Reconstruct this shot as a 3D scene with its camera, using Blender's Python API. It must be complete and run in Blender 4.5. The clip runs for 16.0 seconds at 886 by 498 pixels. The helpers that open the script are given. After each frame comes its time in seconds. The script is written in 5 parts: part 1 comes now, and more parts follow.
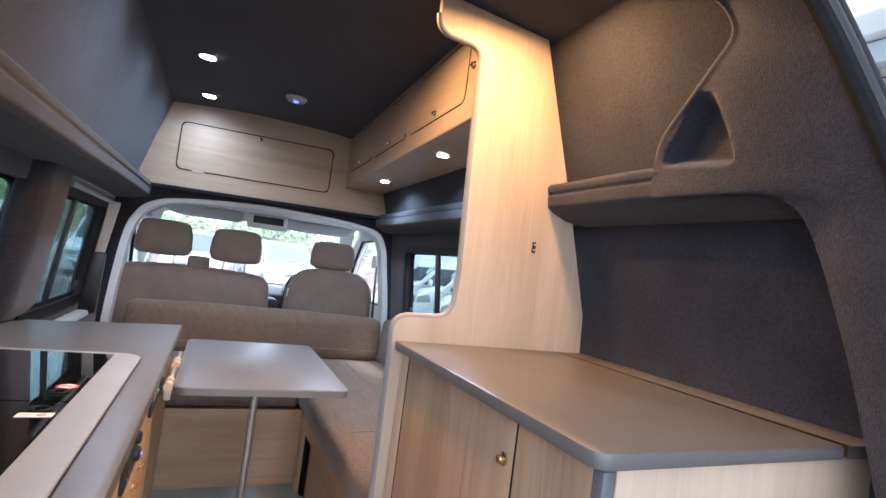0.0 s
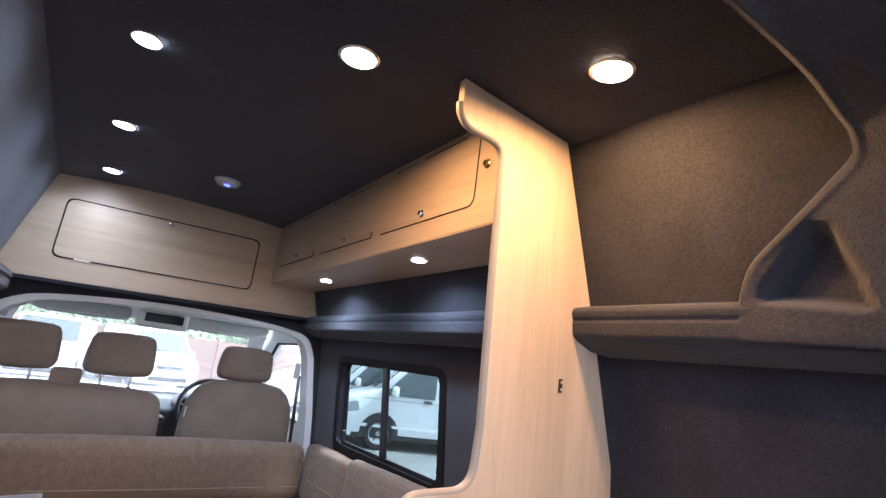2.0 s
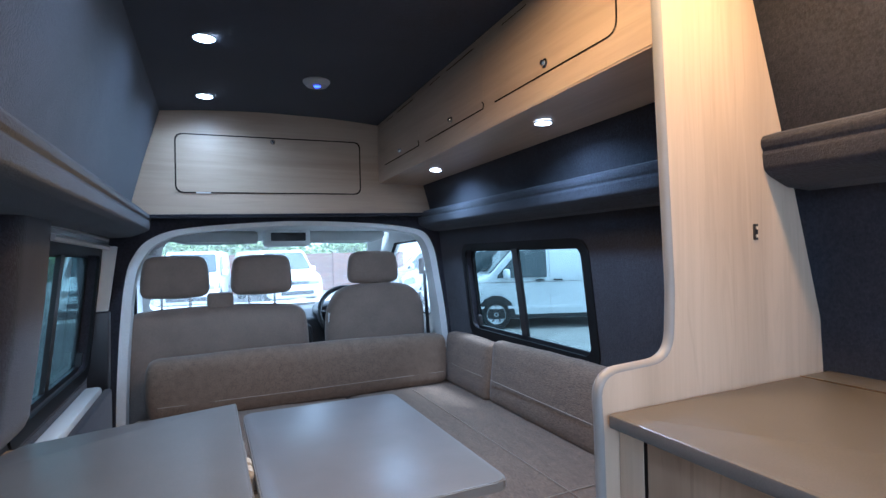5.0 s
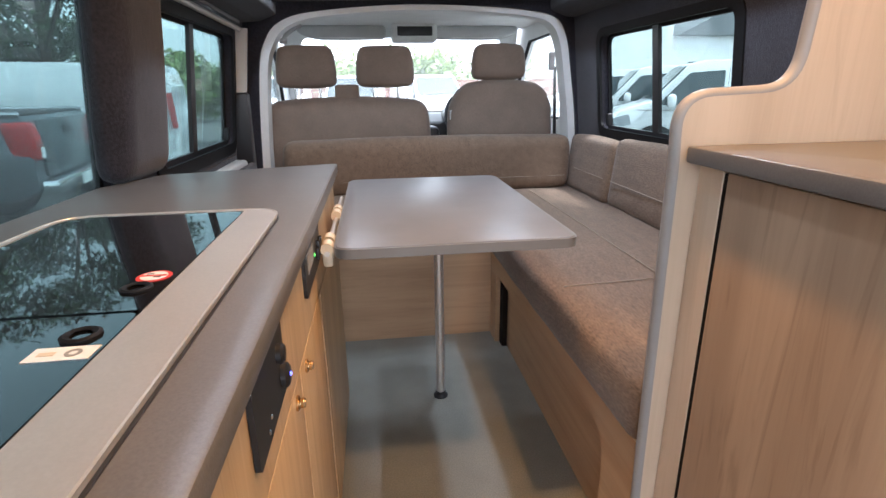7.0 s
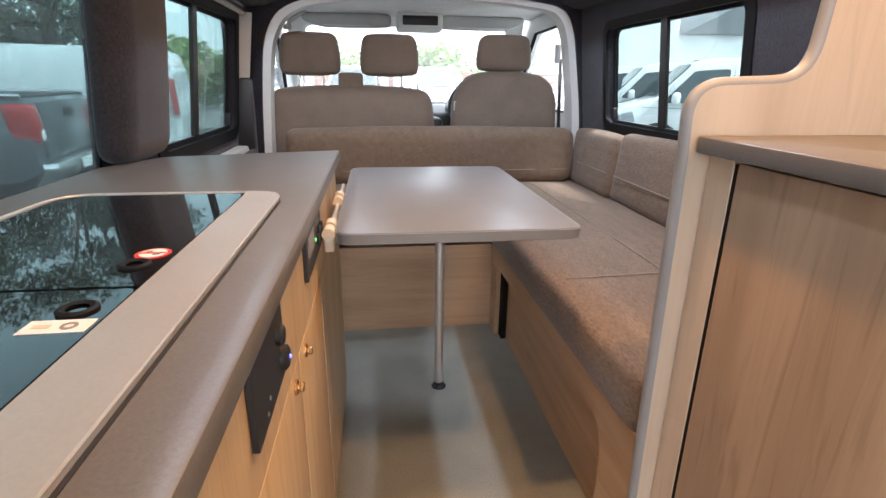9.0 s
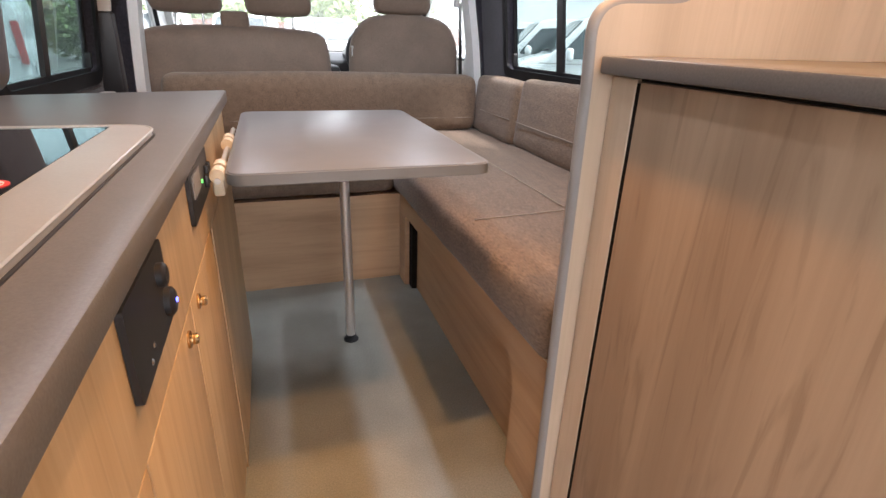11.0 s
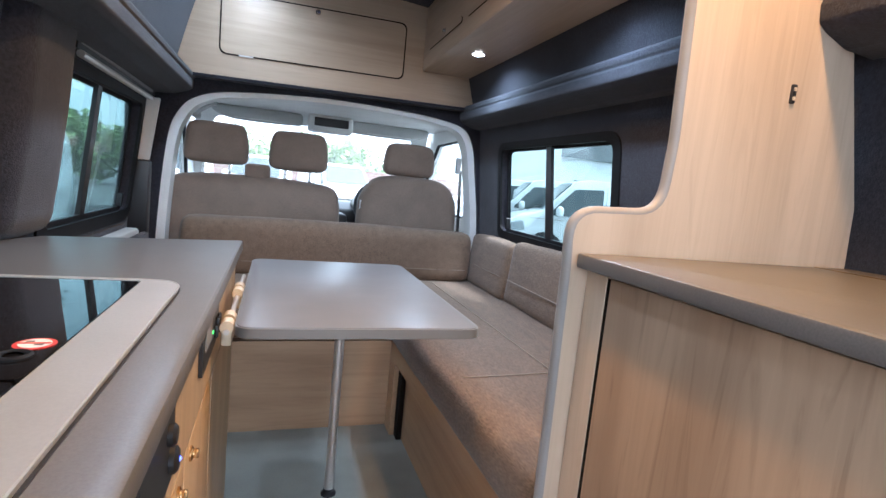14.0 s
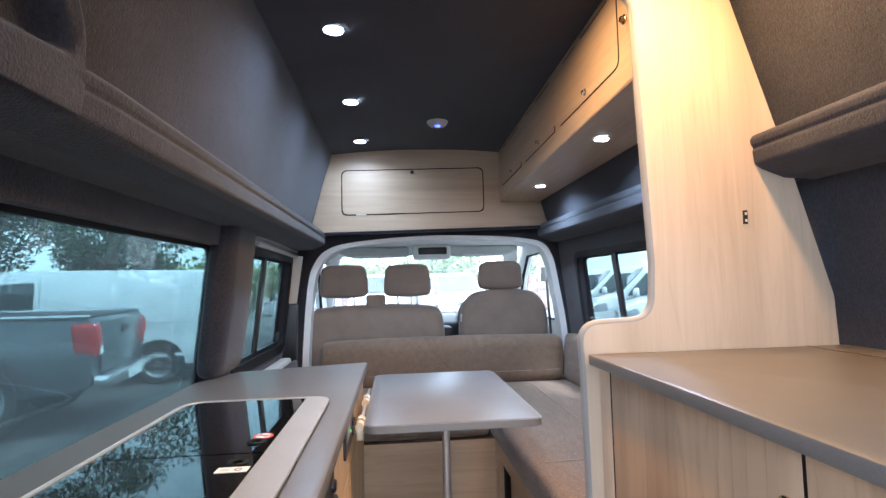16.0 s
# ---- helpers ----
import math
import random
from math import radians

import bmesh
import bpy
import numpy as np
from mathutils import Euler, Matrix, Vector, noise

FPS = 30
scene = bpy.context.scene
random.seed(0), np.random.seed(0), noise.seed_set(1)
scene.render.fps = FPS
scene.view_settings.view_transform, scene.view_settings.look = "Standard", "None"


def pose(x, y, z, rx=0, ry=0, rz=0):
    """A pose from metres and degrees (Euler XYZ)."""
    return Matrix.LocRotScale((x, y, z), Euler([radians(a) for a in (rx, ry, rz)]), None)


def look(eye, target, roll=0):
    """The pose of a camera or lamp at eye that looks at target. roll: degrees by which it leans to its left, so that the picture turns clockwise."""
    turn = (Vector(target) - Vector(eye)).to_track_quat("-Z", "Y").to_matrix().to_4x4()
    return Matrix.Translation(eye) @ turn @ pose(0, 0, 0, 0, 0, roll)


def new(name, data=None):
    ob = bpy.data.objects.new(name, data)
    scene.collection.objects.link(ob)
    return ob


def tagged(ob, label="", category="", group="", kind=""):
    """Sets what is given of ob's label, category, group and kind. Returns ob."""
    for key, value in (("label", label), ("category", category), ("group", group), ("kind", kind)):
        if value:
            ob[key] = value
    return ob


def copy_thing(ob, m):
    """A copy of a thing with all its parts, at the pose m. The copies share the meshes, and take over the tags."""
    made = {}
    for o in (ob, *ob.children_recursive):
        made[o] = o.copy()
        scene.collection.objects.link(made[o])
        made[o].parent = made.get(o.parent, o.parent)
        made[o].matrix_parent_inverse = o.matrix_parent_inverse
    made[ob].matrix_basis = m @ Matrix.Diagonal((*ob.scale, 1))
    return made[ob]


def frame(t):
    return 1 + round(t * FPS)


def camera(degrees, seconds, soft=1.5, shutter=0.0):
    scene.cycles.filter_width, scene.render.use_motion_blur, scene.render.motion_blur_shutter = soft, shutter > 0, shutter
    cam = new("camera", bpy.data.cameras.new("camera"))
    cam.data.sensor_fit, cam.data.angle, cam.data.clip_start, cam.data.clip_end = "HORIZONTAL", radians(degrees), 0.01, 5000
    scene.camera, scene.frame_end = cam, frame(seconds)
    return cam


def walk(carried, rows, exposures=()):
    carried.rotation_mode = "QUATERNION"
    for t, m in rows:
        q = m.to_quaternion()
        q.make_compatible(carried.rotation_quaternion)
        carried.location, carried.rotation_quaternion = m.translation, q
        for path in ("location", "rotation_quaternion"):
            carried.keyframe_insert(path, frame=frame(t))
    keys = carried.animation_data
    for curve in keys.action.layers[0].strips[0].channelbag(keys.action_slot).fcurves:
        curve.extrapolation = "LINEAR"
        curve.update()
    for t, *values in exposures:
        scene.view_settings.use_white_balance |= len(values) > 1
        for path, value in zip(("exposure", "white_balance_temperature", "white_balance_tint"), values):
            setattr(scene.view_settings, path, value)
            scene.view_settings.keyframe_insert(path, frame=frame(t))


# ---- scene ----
cam = camera(82.2, 16.0, soft=1.5)
PATH = [
    (0, (-0.209, 0.216, 1.1), (0.593, 2.046, 1.189), 7.5),
    (0.5, (-0.302, 0.246, 1.136), (0.751, 1.93, 1.369), 6.5),
    (1, (-0.366, 0.339, 1.184), (0.83, 1.911, 1.497), 5.5),
    (1.5, (-0.361, 0.494, 1.193), (0.729, 2.113, 1.63), 7.0),
    (2, (-0.331, 0.634, 1.202), (0.763, 2.24, 1.671), 7.5),
    (2.5, (-0.314, 0.746, 1.26), (1.0, 2.151, 1.806), 4.6),
    (3, (-0.306, 0.831, 1.277), (1.021, 2.241, 1.777), 2.5),
    (3.5, (-0.333, 0.862, 1.279), (0.832, 2.409, 1.779), 2.9),
    (4, (-0.361, 0.87, 1.272), (0.687, 2.514, 1.717), 1.2),
    (4.5, (-0.372, 0.858, 1.247), (0.569, 2.602, 1.521), -1.1),
    (5, (-0.353, 0.827, 1.18), (0.484, 2.643, 1.194), -1.3),
    (5.2, (-0.341, 0.814, 1.154), (0.447, 2.65, 1.054), -0.5),
    (7.3, (-0.174, 0.828, 0.982), (0.035, 2.719, 0.365), -0.4),
    (7.5, (-0.177, 0.827, 0.984), (0.034, 2.722, 0.381), 0.4),
    (8, (-0.181, 0.827, 0.986), (-0.016, 2.722, 0.366), -0.3),
    (10.3, (-0.19, 0.844, 0.954), (0.201, 2.69, 0.291), 1.5),
    (10.5, (-0.186, 0.844, 0.954), (0.214, 2.676, 0.259), 1.1),
    (11, (-0.183, 0.856, 0.922), (0.41, 2.604, 0.15), 1.9),
    (11.5, (-0.181, 0.856, 0.918), (0.408, 2.608, 0.154), 1.9),
    (12, (-0.185, 0.854, 0.924), (0.385, 2.646, 0.243), 3.3),
    (12.5, (-0.19, 0.853, 0.933), (0.378, 2.658, 0.287), 3.6),
    (13, (-0.199, 0.849, 0.942), (0.364, 2.692, 0.406), 4.9),
    (13.5, (-0.2, 0.829, 0.972), (0.47, 2.676, 0.602), 4.8),
    (14, (-0.209, 0.798, 0.989), (0.426, 2.679, 0.741), 5.7),
    (14.5, (-0.23, 0.762, 1.006), (0.277, 2.674, 0.711), 4.2),
    (15, (-0.211, 0.676, 1.055), (0.132, 2.639, 0.877), 1.8),
    (15.5, (-0.173, 0.541, 1.074), (0.054, 2.528, 1.029), 0.7),
    (16, (-0.177, 0.377, 1.074), (0.01, 2.364, 1.202), -1.4),
]
EXPOSURES = [(0.0, 2.6, 5450, 14), (2.5, 2.55, 5550, 17), (4.2, 2.28, 4950, 9), (5.2, 2.22, 4550, 6), (7.3, 2.68, 5950, 13), (8.2, 2.72, 6000, 13), (11.0, 2.72, 6400, 17), (12.2, 2.88, 5900, 14), (14.0, 2.73, 5300, 9), (16.0, 2.8, 5250, 9)]
walk(cam, [(t, look(eye, target, roll)) for t, eye, target, roll in PATH], EXPOSURES)

# ---- light ----
world = bpy.data.worlds.new("sky")
scene.world = world
world.use_nodes = True
wn = world.node_tree.nodes
sky = wn.new("ShaderNodeTexSky")
sky.sky_type = 'NISHITA'
sky.sun_disc = False
sky.sun_elevation, sky.sun_rotation = radians(63), radians(120)
sky.air_density, sky.dust_density = 1.0, 1.0
wn["Background"].inputs["Strength"].default_value = 0.15
# thin cloud takes most of the blue out of the sky
cloud = wn.new("ShaderNodeHueSaturation")
cloud.inputs["Saturation"].default_value, cloud.inputs["Value"].default_value = 0.14, 1.15
world.node_tree.links.new(sky.outputs[0], cloud.inputs["Color"])
world.node_tree.links.new(cloud.outputs[0], wn["Background"].inputs["Color"])
sun_data = bpy.data.lights.new("sun", 'SUN')
sun_data.energy, sun_data.angle, sun_data.color = 1.8, radians(18), (1.0, 0.96, 0.9)
sun = new("sun", sun_data)
sun.matrix_world = look((7, -4, 16), (0, 0, 0))


def downlight(name, x, y, z, watts, colour, size=0.055, spread=150):
    d = bpy.data.lights.new(name, 'AREA')
    d.shape, d.size, d.energy, d.color, d.spread = 'DISK', size, watts, colour, radians(spread)
    o = new(name, d)
    o.matrix_world = pose(x, y, z)
    return o


COOL, WARM = (0.74, 0.87, 1.0), (1.0, 0.51, 0.165)
CEIL_Z = 1.862


def ceil_z(x):
    """The ceiling is slightly arched across the van."""
    return CEIL_Z - 0.10 * (x - 0.04) ** 2


COOL_AT = [(-0.352, 1.895), (-0.355, 2.512), (-0.358, 3.12)]
WARM_AT = [(0.04, 1.61), (0.434, 1.228)]
UNDER_AT = [(0.538, 2.042), (0.562, 2.872)]
for x, y in COOL_AT:
    downlight("cool_lamp", x, y, ceil_z(x) - 0.0042, 0.42, COOL)
for x, y in WARM_AT:
    downlight("warm_lamp", x, y, ceil_z(x) - 0.0042, 1.9, WARM, 0.076, 172)
for x, y in UNDER_AT:
    downlight("under_lamp", x, y, 1.5528 - 0.0076 * (y - 1.514), 0.65, COOL, 0.044)

# ---- materials ----


def material(name, colour, rough=0.6, metal=0.0, spot=0.0, spot_scale=8.0, fine=0.0, fine_scale=120.0,
             bump=0.0, bump_scale=200.0, stretch=(1, 1, 1), sheen=0.0, coat=0.0, emit=0.0, spec=0.5, island=0.0):
    m = bpy.data.materials.new(name)
    m.use_nodes = True
    n, l = m.node_tree.nodes, m.node_tree.links
    b = n["Principled BSDF"]
    b.inputs["Roughness"].default_value, b.inputs["Metallic"].default_value = rough, metal
    b.inputs["Sheen Weight"].default_value, b.inputs["Coat Weight"].default_value = sheen, coat
    b.inputs["Specular IOR Level"].default_value = spec
    b.inputs["Base Color"].default_value = (*colour, 1)
    tc, mp = n.new("ShaderNodeTexCoord"), n.new("ShaderNodeMapping")
    mp.inputs["Scale"].default_value = stretch
    l.new(tc.outputs["Object"], mp.inputs[0])
    last = None

    def noise_node(scale, detail=4.0):
        t = n.new("ShaderNodeTexNoise")
        t.inputs["Scale"].default_value, t.inputs["Detail"].default_value = scale, detail
        l.new(mp.outputs[0], t.inputs["Vector"])
        return t.outputs["Fac"]

    def vary(socket, amount, before):
        r = n.new("ShaderNodeMapRange")
        r.inputs[1].default_value, r.inputs[2].default_value = 0.3, 0.7
        r.inputs[3].default_value, r.inputs[4].default_value = 1 - amount, 1 + amount
        l.new(socket, r.inputs[0])
        v = n.new("ShaderNodeVectorMath")
        v.operation = 'MULTIPLY'
        if before is None:
            v.inputs[0].default_value = colour
        else:
            l.new(before, v.inputs[0])
        l.new(r.outputs[0], v.inputs[1])
        return v.outputs[0]

    if spot:
        last = vary(noise_node(spot_scale), spot, last)
    if fine:
        last = vary(noise_node(fine_scale, 2.0), fine, last)
    if island:
        oi = n.new("ShaderNodeObjectInfo")
        last = vary(oi.outputs["Random"], island, last)
    if last is not None:
        l.new(last, b.inputs["Base Color"])
    if bump:
        bp = n.new("ShaderNodeBump")
        bp.inputs["Strength"].default_value, bp.inputs["Distance"].default_value = bump, 0.002
        l.new(noise_node(bump_scale, 3.0), bp.inputs["Height"])
        l.new(bp.outputs[0], b.inputs["Normal"])
    if emit:
        b.inputs["Emission Color"].default_value, b.inputs["Emission Strength"].default_value = (*colour, 1), emit
    return m


def wood(name, light, dark, grain, rough=0.42, streak=0.16):
    """Pale printed oak: long streaks along one axis, broad cathedral bands, fine pores."""
    m = bpy.data.materials.new(name)
    m.use_nodes = True
    n, l = m.node_tree.nodes, m.node_tree.links
    b = n["Principled BSDF"]
    tc = n.new("ShaderNodeTexCoord")

    def tex(scale_across, scale_along, detail, dist):
        mp, t = n.new("ShaderNodeMapping"), n.new("ShaderNodeTexNoise")
        sc = [scale_across] * 3
        sc["xyz".index(grain)] = scale_along
        mp.inputs["Scale"].default_value = sc
        t.inputs["Scale"].default_value, t.inputs["Detail"].default_value = 1.0, detail
        t.inputs["Distortion"].default_value = dist
        l.new(tc.outputs["Object"], mp.inputs[0])
        l.new(mp.outputs[0], t.inputs["Vector"])
        return t.outputs["Fac"]

    broad, mid, fine = tex(6, 0.55, 2, 1.5), tex(24, 1.1, 4, 2.2), tex(230, 5, 3, 0.3)
    mix = n.new("ShaderNodeMath")
    mix.operation = 'MULTIPLY_ADD'
    l.new(mid, mix.inputs[0])
    mix.inputs[1].default_value = 0.48
    l.new(broad, mix.inputs[2])
    add = n.new("ShaderNodeMath")
    add.operation = 'MULTIPLY_ADD'
    l.new(fine, add.inputs[0])
    add.inputs[1].default_value = 0.16
    l.new(mix.outputs[0], add.inputs[2])
    ramp = n.new("ShaderNodeValToRGB")
    ramp.color_ramp.elements[0].position, ramp.color_ramp.elements[0].color = 0.60, (*dark, 1)
    ramp.color_ramp.elements[1].position, ramp.color_ramp.elements[1].color = 0.98, (*light, 1)
    l.new(add.outputs[0], ramp.inputs[0])
    # sparse darker flames along the grain
    flame = tex(15, 1.3, 5, 4.5)
    fr = n.new("ShaderNodeMapRange")
    fr.inputs[1].default_value, fr.inputs[2].default_value = 0.54, 0.66
    fr.inputs[3].default_value, fr.inputs[4].default_value = 0.0, streak
    l.new(flame, fr.inputs[0])
    mc = n.new("ShaderNodeMix")
    mc.data_type = 'RGBA'
    l.new(fr.outputs[0], mc.inputs["Factor"])
    l.new(ramp.outputs[0], mc.inputs[6])
    mc.inputs[7].default_value = (dark[0] * 0.42, dark[1] * 0.36, dark[2] * 0.30, 1)
    l.new(mc.outputs[2], b.inputs["Base Color"])
    b.inputs["Roughness"].default_value = rough
    bp = n.new("ShaderNodeBump")
    bp.inputs["Strength"].default_value, bp.inputs["Distance"].default_value = 0.12, 0.001
    l.new(fine, bp.inputs["Height"])
    l.new(bp.outputs[0], b.inputs["Normal"])
    return m


def glass(name, tint, gloss=1.0, haze=0.0):
    m = bpy.data.materials.new(name)
    m.use_nodes = True
    n, l = m.node_tree.nodes, m.node_tree.links
    n.remove(n["Principled BSDF"])
    tr, gl, ms, lw, pw = (n.new("ShaderNodeBsdfTransparent"), n.new("ShaderNodeBsdfGlossy"), n.new("ShaderNodeMixShader"), n.new("ShaderNodeLayerWeight"), n.new("ShaderNodeMath"))
    tr.inputs[0].default_value = (*tint, 1)
    gl.inputs["Roughness"].default_value = 0.01
    pw.operation = 'POWER'
    pw.inputs[1].default_value = 5.0
    lw.inputs[0].default_value = 0.5
    sc = n.new("ShaderNodeMath")
    sc.operation = 'MULTIPLY_ADD'
    sc.inputs[1].default_value, sc.inputs[2].default_value = 0.6 * gloss, 0.03 * gloss
    l.new(lw.outputs["Facing"], pw.inputs[0])
    l.new(pw.outputs[0], sc.inputs[0])
    l.new(sc.outputs[0], ms.inputs[0])
    l.new(tr.outputs[0], ms.inputs[1])
    l.new(gl.outputs[0], ms.inputs[2])
    last = ms.outputs[0]
    if haze:
        tl, mh = n.new("ShaderNodeBsdfTranslucent"), n.new("ShaderNodeMixShader")
        tl.inputs[0].default_value = (0.8, 0.85, 0.85, 1)
        mh.inputs[0].default_value = haze
        l.new(last, mh.inputs[1])
        l.new(tl.outputs[0], mh.inputs[2])
        last = mh.outputs[0]
    l.new(last, n["Material Output"].inputs[0])
    return m


OAK_L, OAK_D = (0.585, 0.455, 0.332), (0.475, 0.36, 0.255)
M_OAKZ = wood("oak_upright", OAK_L, OAK_D, "z", streak=0.09)
M_OAKX = wood("oak_across", (0.53, 0.405, 0.285), (0.43, 0.32, 0.22), "x", streak=0.08)
M_OAKY = wood("oak_along", (0.53, 0.405, 0.285), (0.43, 0.32, 0.22), "y", streak=0.08)
M_OAKTAN = wood("oak_tan", (0.56, 0.39, 0.22), (0.41, 0.265, 0.13), "z")
# same pale oak, darkened in colour for the shade on the cabinet's aisle side
M_OAKDOOR_SHADED = wood("oak_door_shaded", (0.42, 0.28, 0.175), (0.32, 0.205, 0.125), "z", streak=0.30)
# bench oak: the dimmer, warmer light low down is put into these two colours
M_OAKLOW_SHADED = wood("oak_along_low_shaded", (0.50, 0.32, 0.185), (0.38, 0.23, 0.125), "y", streak=0.12)
M_OAKLOWX_SHADED = wood("oak_across_low_shaded", (0.50, 0.32, 0.185), (0.38, 0.23, 0.125), "x", streak=0.12)
M_FLANGE = material("dark_slate_paint", (0.014, 0.014, 0.017), 0.5, spot=0.1, spec=0.3)
M_GROOVE = material("groove_dark", (0.012, 0.009, 0.007), 0.9, spec=0.1)
M_EDGE = material("edge_trim_grey", (0.26, 0.245, 0.235), 0.45, spot=0.06)
M_TABLEEDGE = material("table_edge_grey", (0.17, 0.165, 0.16), 0.35, spot=0.05)
M_EDGEDARK = material("edge_trim_slate", (0.11, 0.112, 0.12), 0.4, spot=0.06)
M_CARPET = material("carpet_charcoal", (0.0262, 0.0256, 0.0330), 0.95, spec=0.2, spot=0.20, spot_scale=8, fine=0.26, fine_scale=130, bump=0.8, bump_scale=260, sheen=0.16)
M_CEILCARPET = material("carpet_ceiling", (0.0258, 0.0270, 0.0405), 0.95, spec=0.2, spot=0.16, spot_scale=6, fine=0.28, fine_scale=150, bump=0.9, bump_scale=260, sheen=0.19)
M_WORKTOP = material("worktop_taupe", (0.120, 0.110, 0.102), 0.37, spot=0.05, spot_scale=14, fine=0.10, fine_scale=420, bump=0.06, bump_scale=500)
M_TABLE = material("table_grey", (0.152, 0.150, 0.154), 0.37, spot=0.05, spot_scale=12, fine=0.08, fine_scale=420, bump=0.05, bump_scale=500)
M_VINYL = material("floor_vinyl", (0.27, 0.26, 0.22), 0.5, spot=0.10, spot_scale=7, fine=0.14, fine_scale=260, bump=0.25, bump_scale=300)
M_CLOTH = material("taupe_cord_cloth", (0.160, 0.110, 0.075), 0.92, spot=0.13, spot_scale=0.12, fine=0.32, fine_scale=1.0, bump=0.8, bump_scale=1.0, stretch=(300, 75, 300), sheen=0.15)
M_SEATCLOTH = material("cab_seat_cloth", (0.215, 0.165, 0.128), 0.92, spot=0.10, spot_scale=9, fine=0.22, fine_scale=380, bump=0.5, bump_scale=420, sheen=0.15)
M_STITCH = material("stitching", (0.30, 0.25, 0.20), 0.9)
M_BLACKGLASS = material("black_glass", (0.006, 0.006, 0.007), 0.02, spec=0.8, coat=1.0)
M_STEEL = material("brushed_steel", (0.62, 0.595, 0.565), 0.36, 0.62, spot=0.04, fine=0.03, fine_scale=300)
M_CHROME = material("chrome", (0.75, 0.75, 0.76), 0.12, 1.0)
M_BRASS = material("brass_knob", (0.62, 0.42, 0.22), 0.22, 1.0)
M_BLACK = material("black_plastic", (0.018, 0.018, 0.02), 0.4, spot=0.1)
M_RUBBER = material("black_rubber", (0.009, 0.009, 0.010), 0.6, fine=0.2, spec=0.15)
M_CREAM = material("cream_plastic", (0.62, 0.52, 0.38), 0.45)
M_TRIM = material("cab_trim_grey", (0.74, 0.755, 0.745), 0.6, spot=0.05, fine=0.06, fine_scale=300, bump=0.1)
M_VISOR = material("visor_grey", (0.50, 0.51, 0.51), 0.7, spot=0.05)
M_WHITEPAINT = material("white_vehicle_paint", (0.80, 0.81, 0.82), 0.25, spot=0.02, coat=0.4)
M_CREAMPAINT = material("body_paint_cream", (0.60, 0.58, 0.54), 0.4, spot=0.03)
# clear cab glass; its haze is a white veil added to imitate an overexposed view
M_WINDOW = glass("veiled_clear_glass", (0.92, 0.95, 0.95), 1.0, 0.05)
M_SIDEGLASS = glass("green_tinted_glass", (0.53, 0.60, 0.595))
M_PRIVACY = glass("tinted_glass", (0.33, 0.415, 0.415), 1.0, 0.045)
M_LED = material("led_cool", (0.9, 0.95, 1.0), 0.5, emit=14.0)
M_LEDWARM = material("led_warm", (1.0, 0.72, 0.40), 0.5, emit=16.0)
M_BLUELED = material("led_blue", (0.08, 0.10, 1.0), 0.5, emit=1.1)
M_GREENLED = material("led_green", (0.15, 1.0, 0.2), 0.5, emit=0.12)
M_LABEL = material("white_label", (0.78, 0.78, 0.76), 0.5, spot=0.03)
M_RED = material("red_print", (0.55, 0.04, 0.03), 0.45)

# ---- mesh helpers ----


def mesh_of(bm, name, mat, smooth=False):
    me = bpy.data.meshes.new(name)
    bm.to_mesh(me)
    bm.free()
    me.materials.append(mat)
    if smooth:
        me.polygons.foreach_set("use_smooth", [True] * len(me.polygons))
        me.set_sharp_from_angle(angle=radians(38))
    return me


def part(name, bm, mat, parent=None, label="", smooth=True):
    o = new(name, mesh_of(bm, name, mat, smooth))
    if parent is not None:
        o.parent = parent
    if label:
        o["label"] = label
    return o


def thing(name, at=(0, 0, 0), label="", category="", group="", kind=""):
    o = new(name)
    o.empty_display_size = 0.05
    return tagged(o, label, category, group, kind)


def structure(name, bm, mat, label, category, smooth=True):
    return tagged(part(name, bm, mat, None, "", smooth), label, category, "", "structure")


def add_box(bm, x0, y0, z0, x1, y1, z1, bevel=0.0, seg=2):
    r = bmesh.ops.create_cube(bm, size=1.0, matrix=Matrix.Translation(((x0 + x1) / 2, (y0 + y1) / 2, (z0 + z1) / 2)) @ Matrix.Diagonal((x1 - x0, y1 - y0, z1 - z0, 1)))
    if bevel:
        es = list({e for v in r["verts"] for e in v.link_edges})
        bmesh.ops.bevel(bm, geom=es, offset=bevel, segments=seg, affect='EDGES', profile=0.5)
    return bm


def box(*a, **k):
    return add_box(bmesh.new(), *a, **k)


def fillet(pts, radii, n=5):
    """A closed outline with its corners rounded; radii: one for all or one a corner."""
    out = []
    m = len(pts)
    for i in range(m):
        r = radii[i] if isinstance(radii, (list, tuple)) else radii
        p, a, b = Vector(pts[i]), Vector(pts[i - 1]), Vector(pts[(i + 1) % m])
        da, db = (a - p), (b - p)
        if r <= 0 or da.length < 1e-6 or db.length < 1e-6:
            out.append(tuple(p))
            continue
        ang = da.angle(db)
        d = min(r / max(math.tan(ang / 2), 1e-3), da.length * 0.49, db.length * 0.49)
        s, e = p + da.normalized() * d, p + db.normalized() * d
        for k in range(n + 1):
            u = k / n
            out.append(tuple((1 - u) ** 2 * s + 2 * u * (1 - u) * p + u * u * e))
    return out


def rrect(u0, v0, u1, v1, r, n=5):
    return fillet([(u0, v0), (u1, v0), (u1, v1), (u0, v1)], r, n)


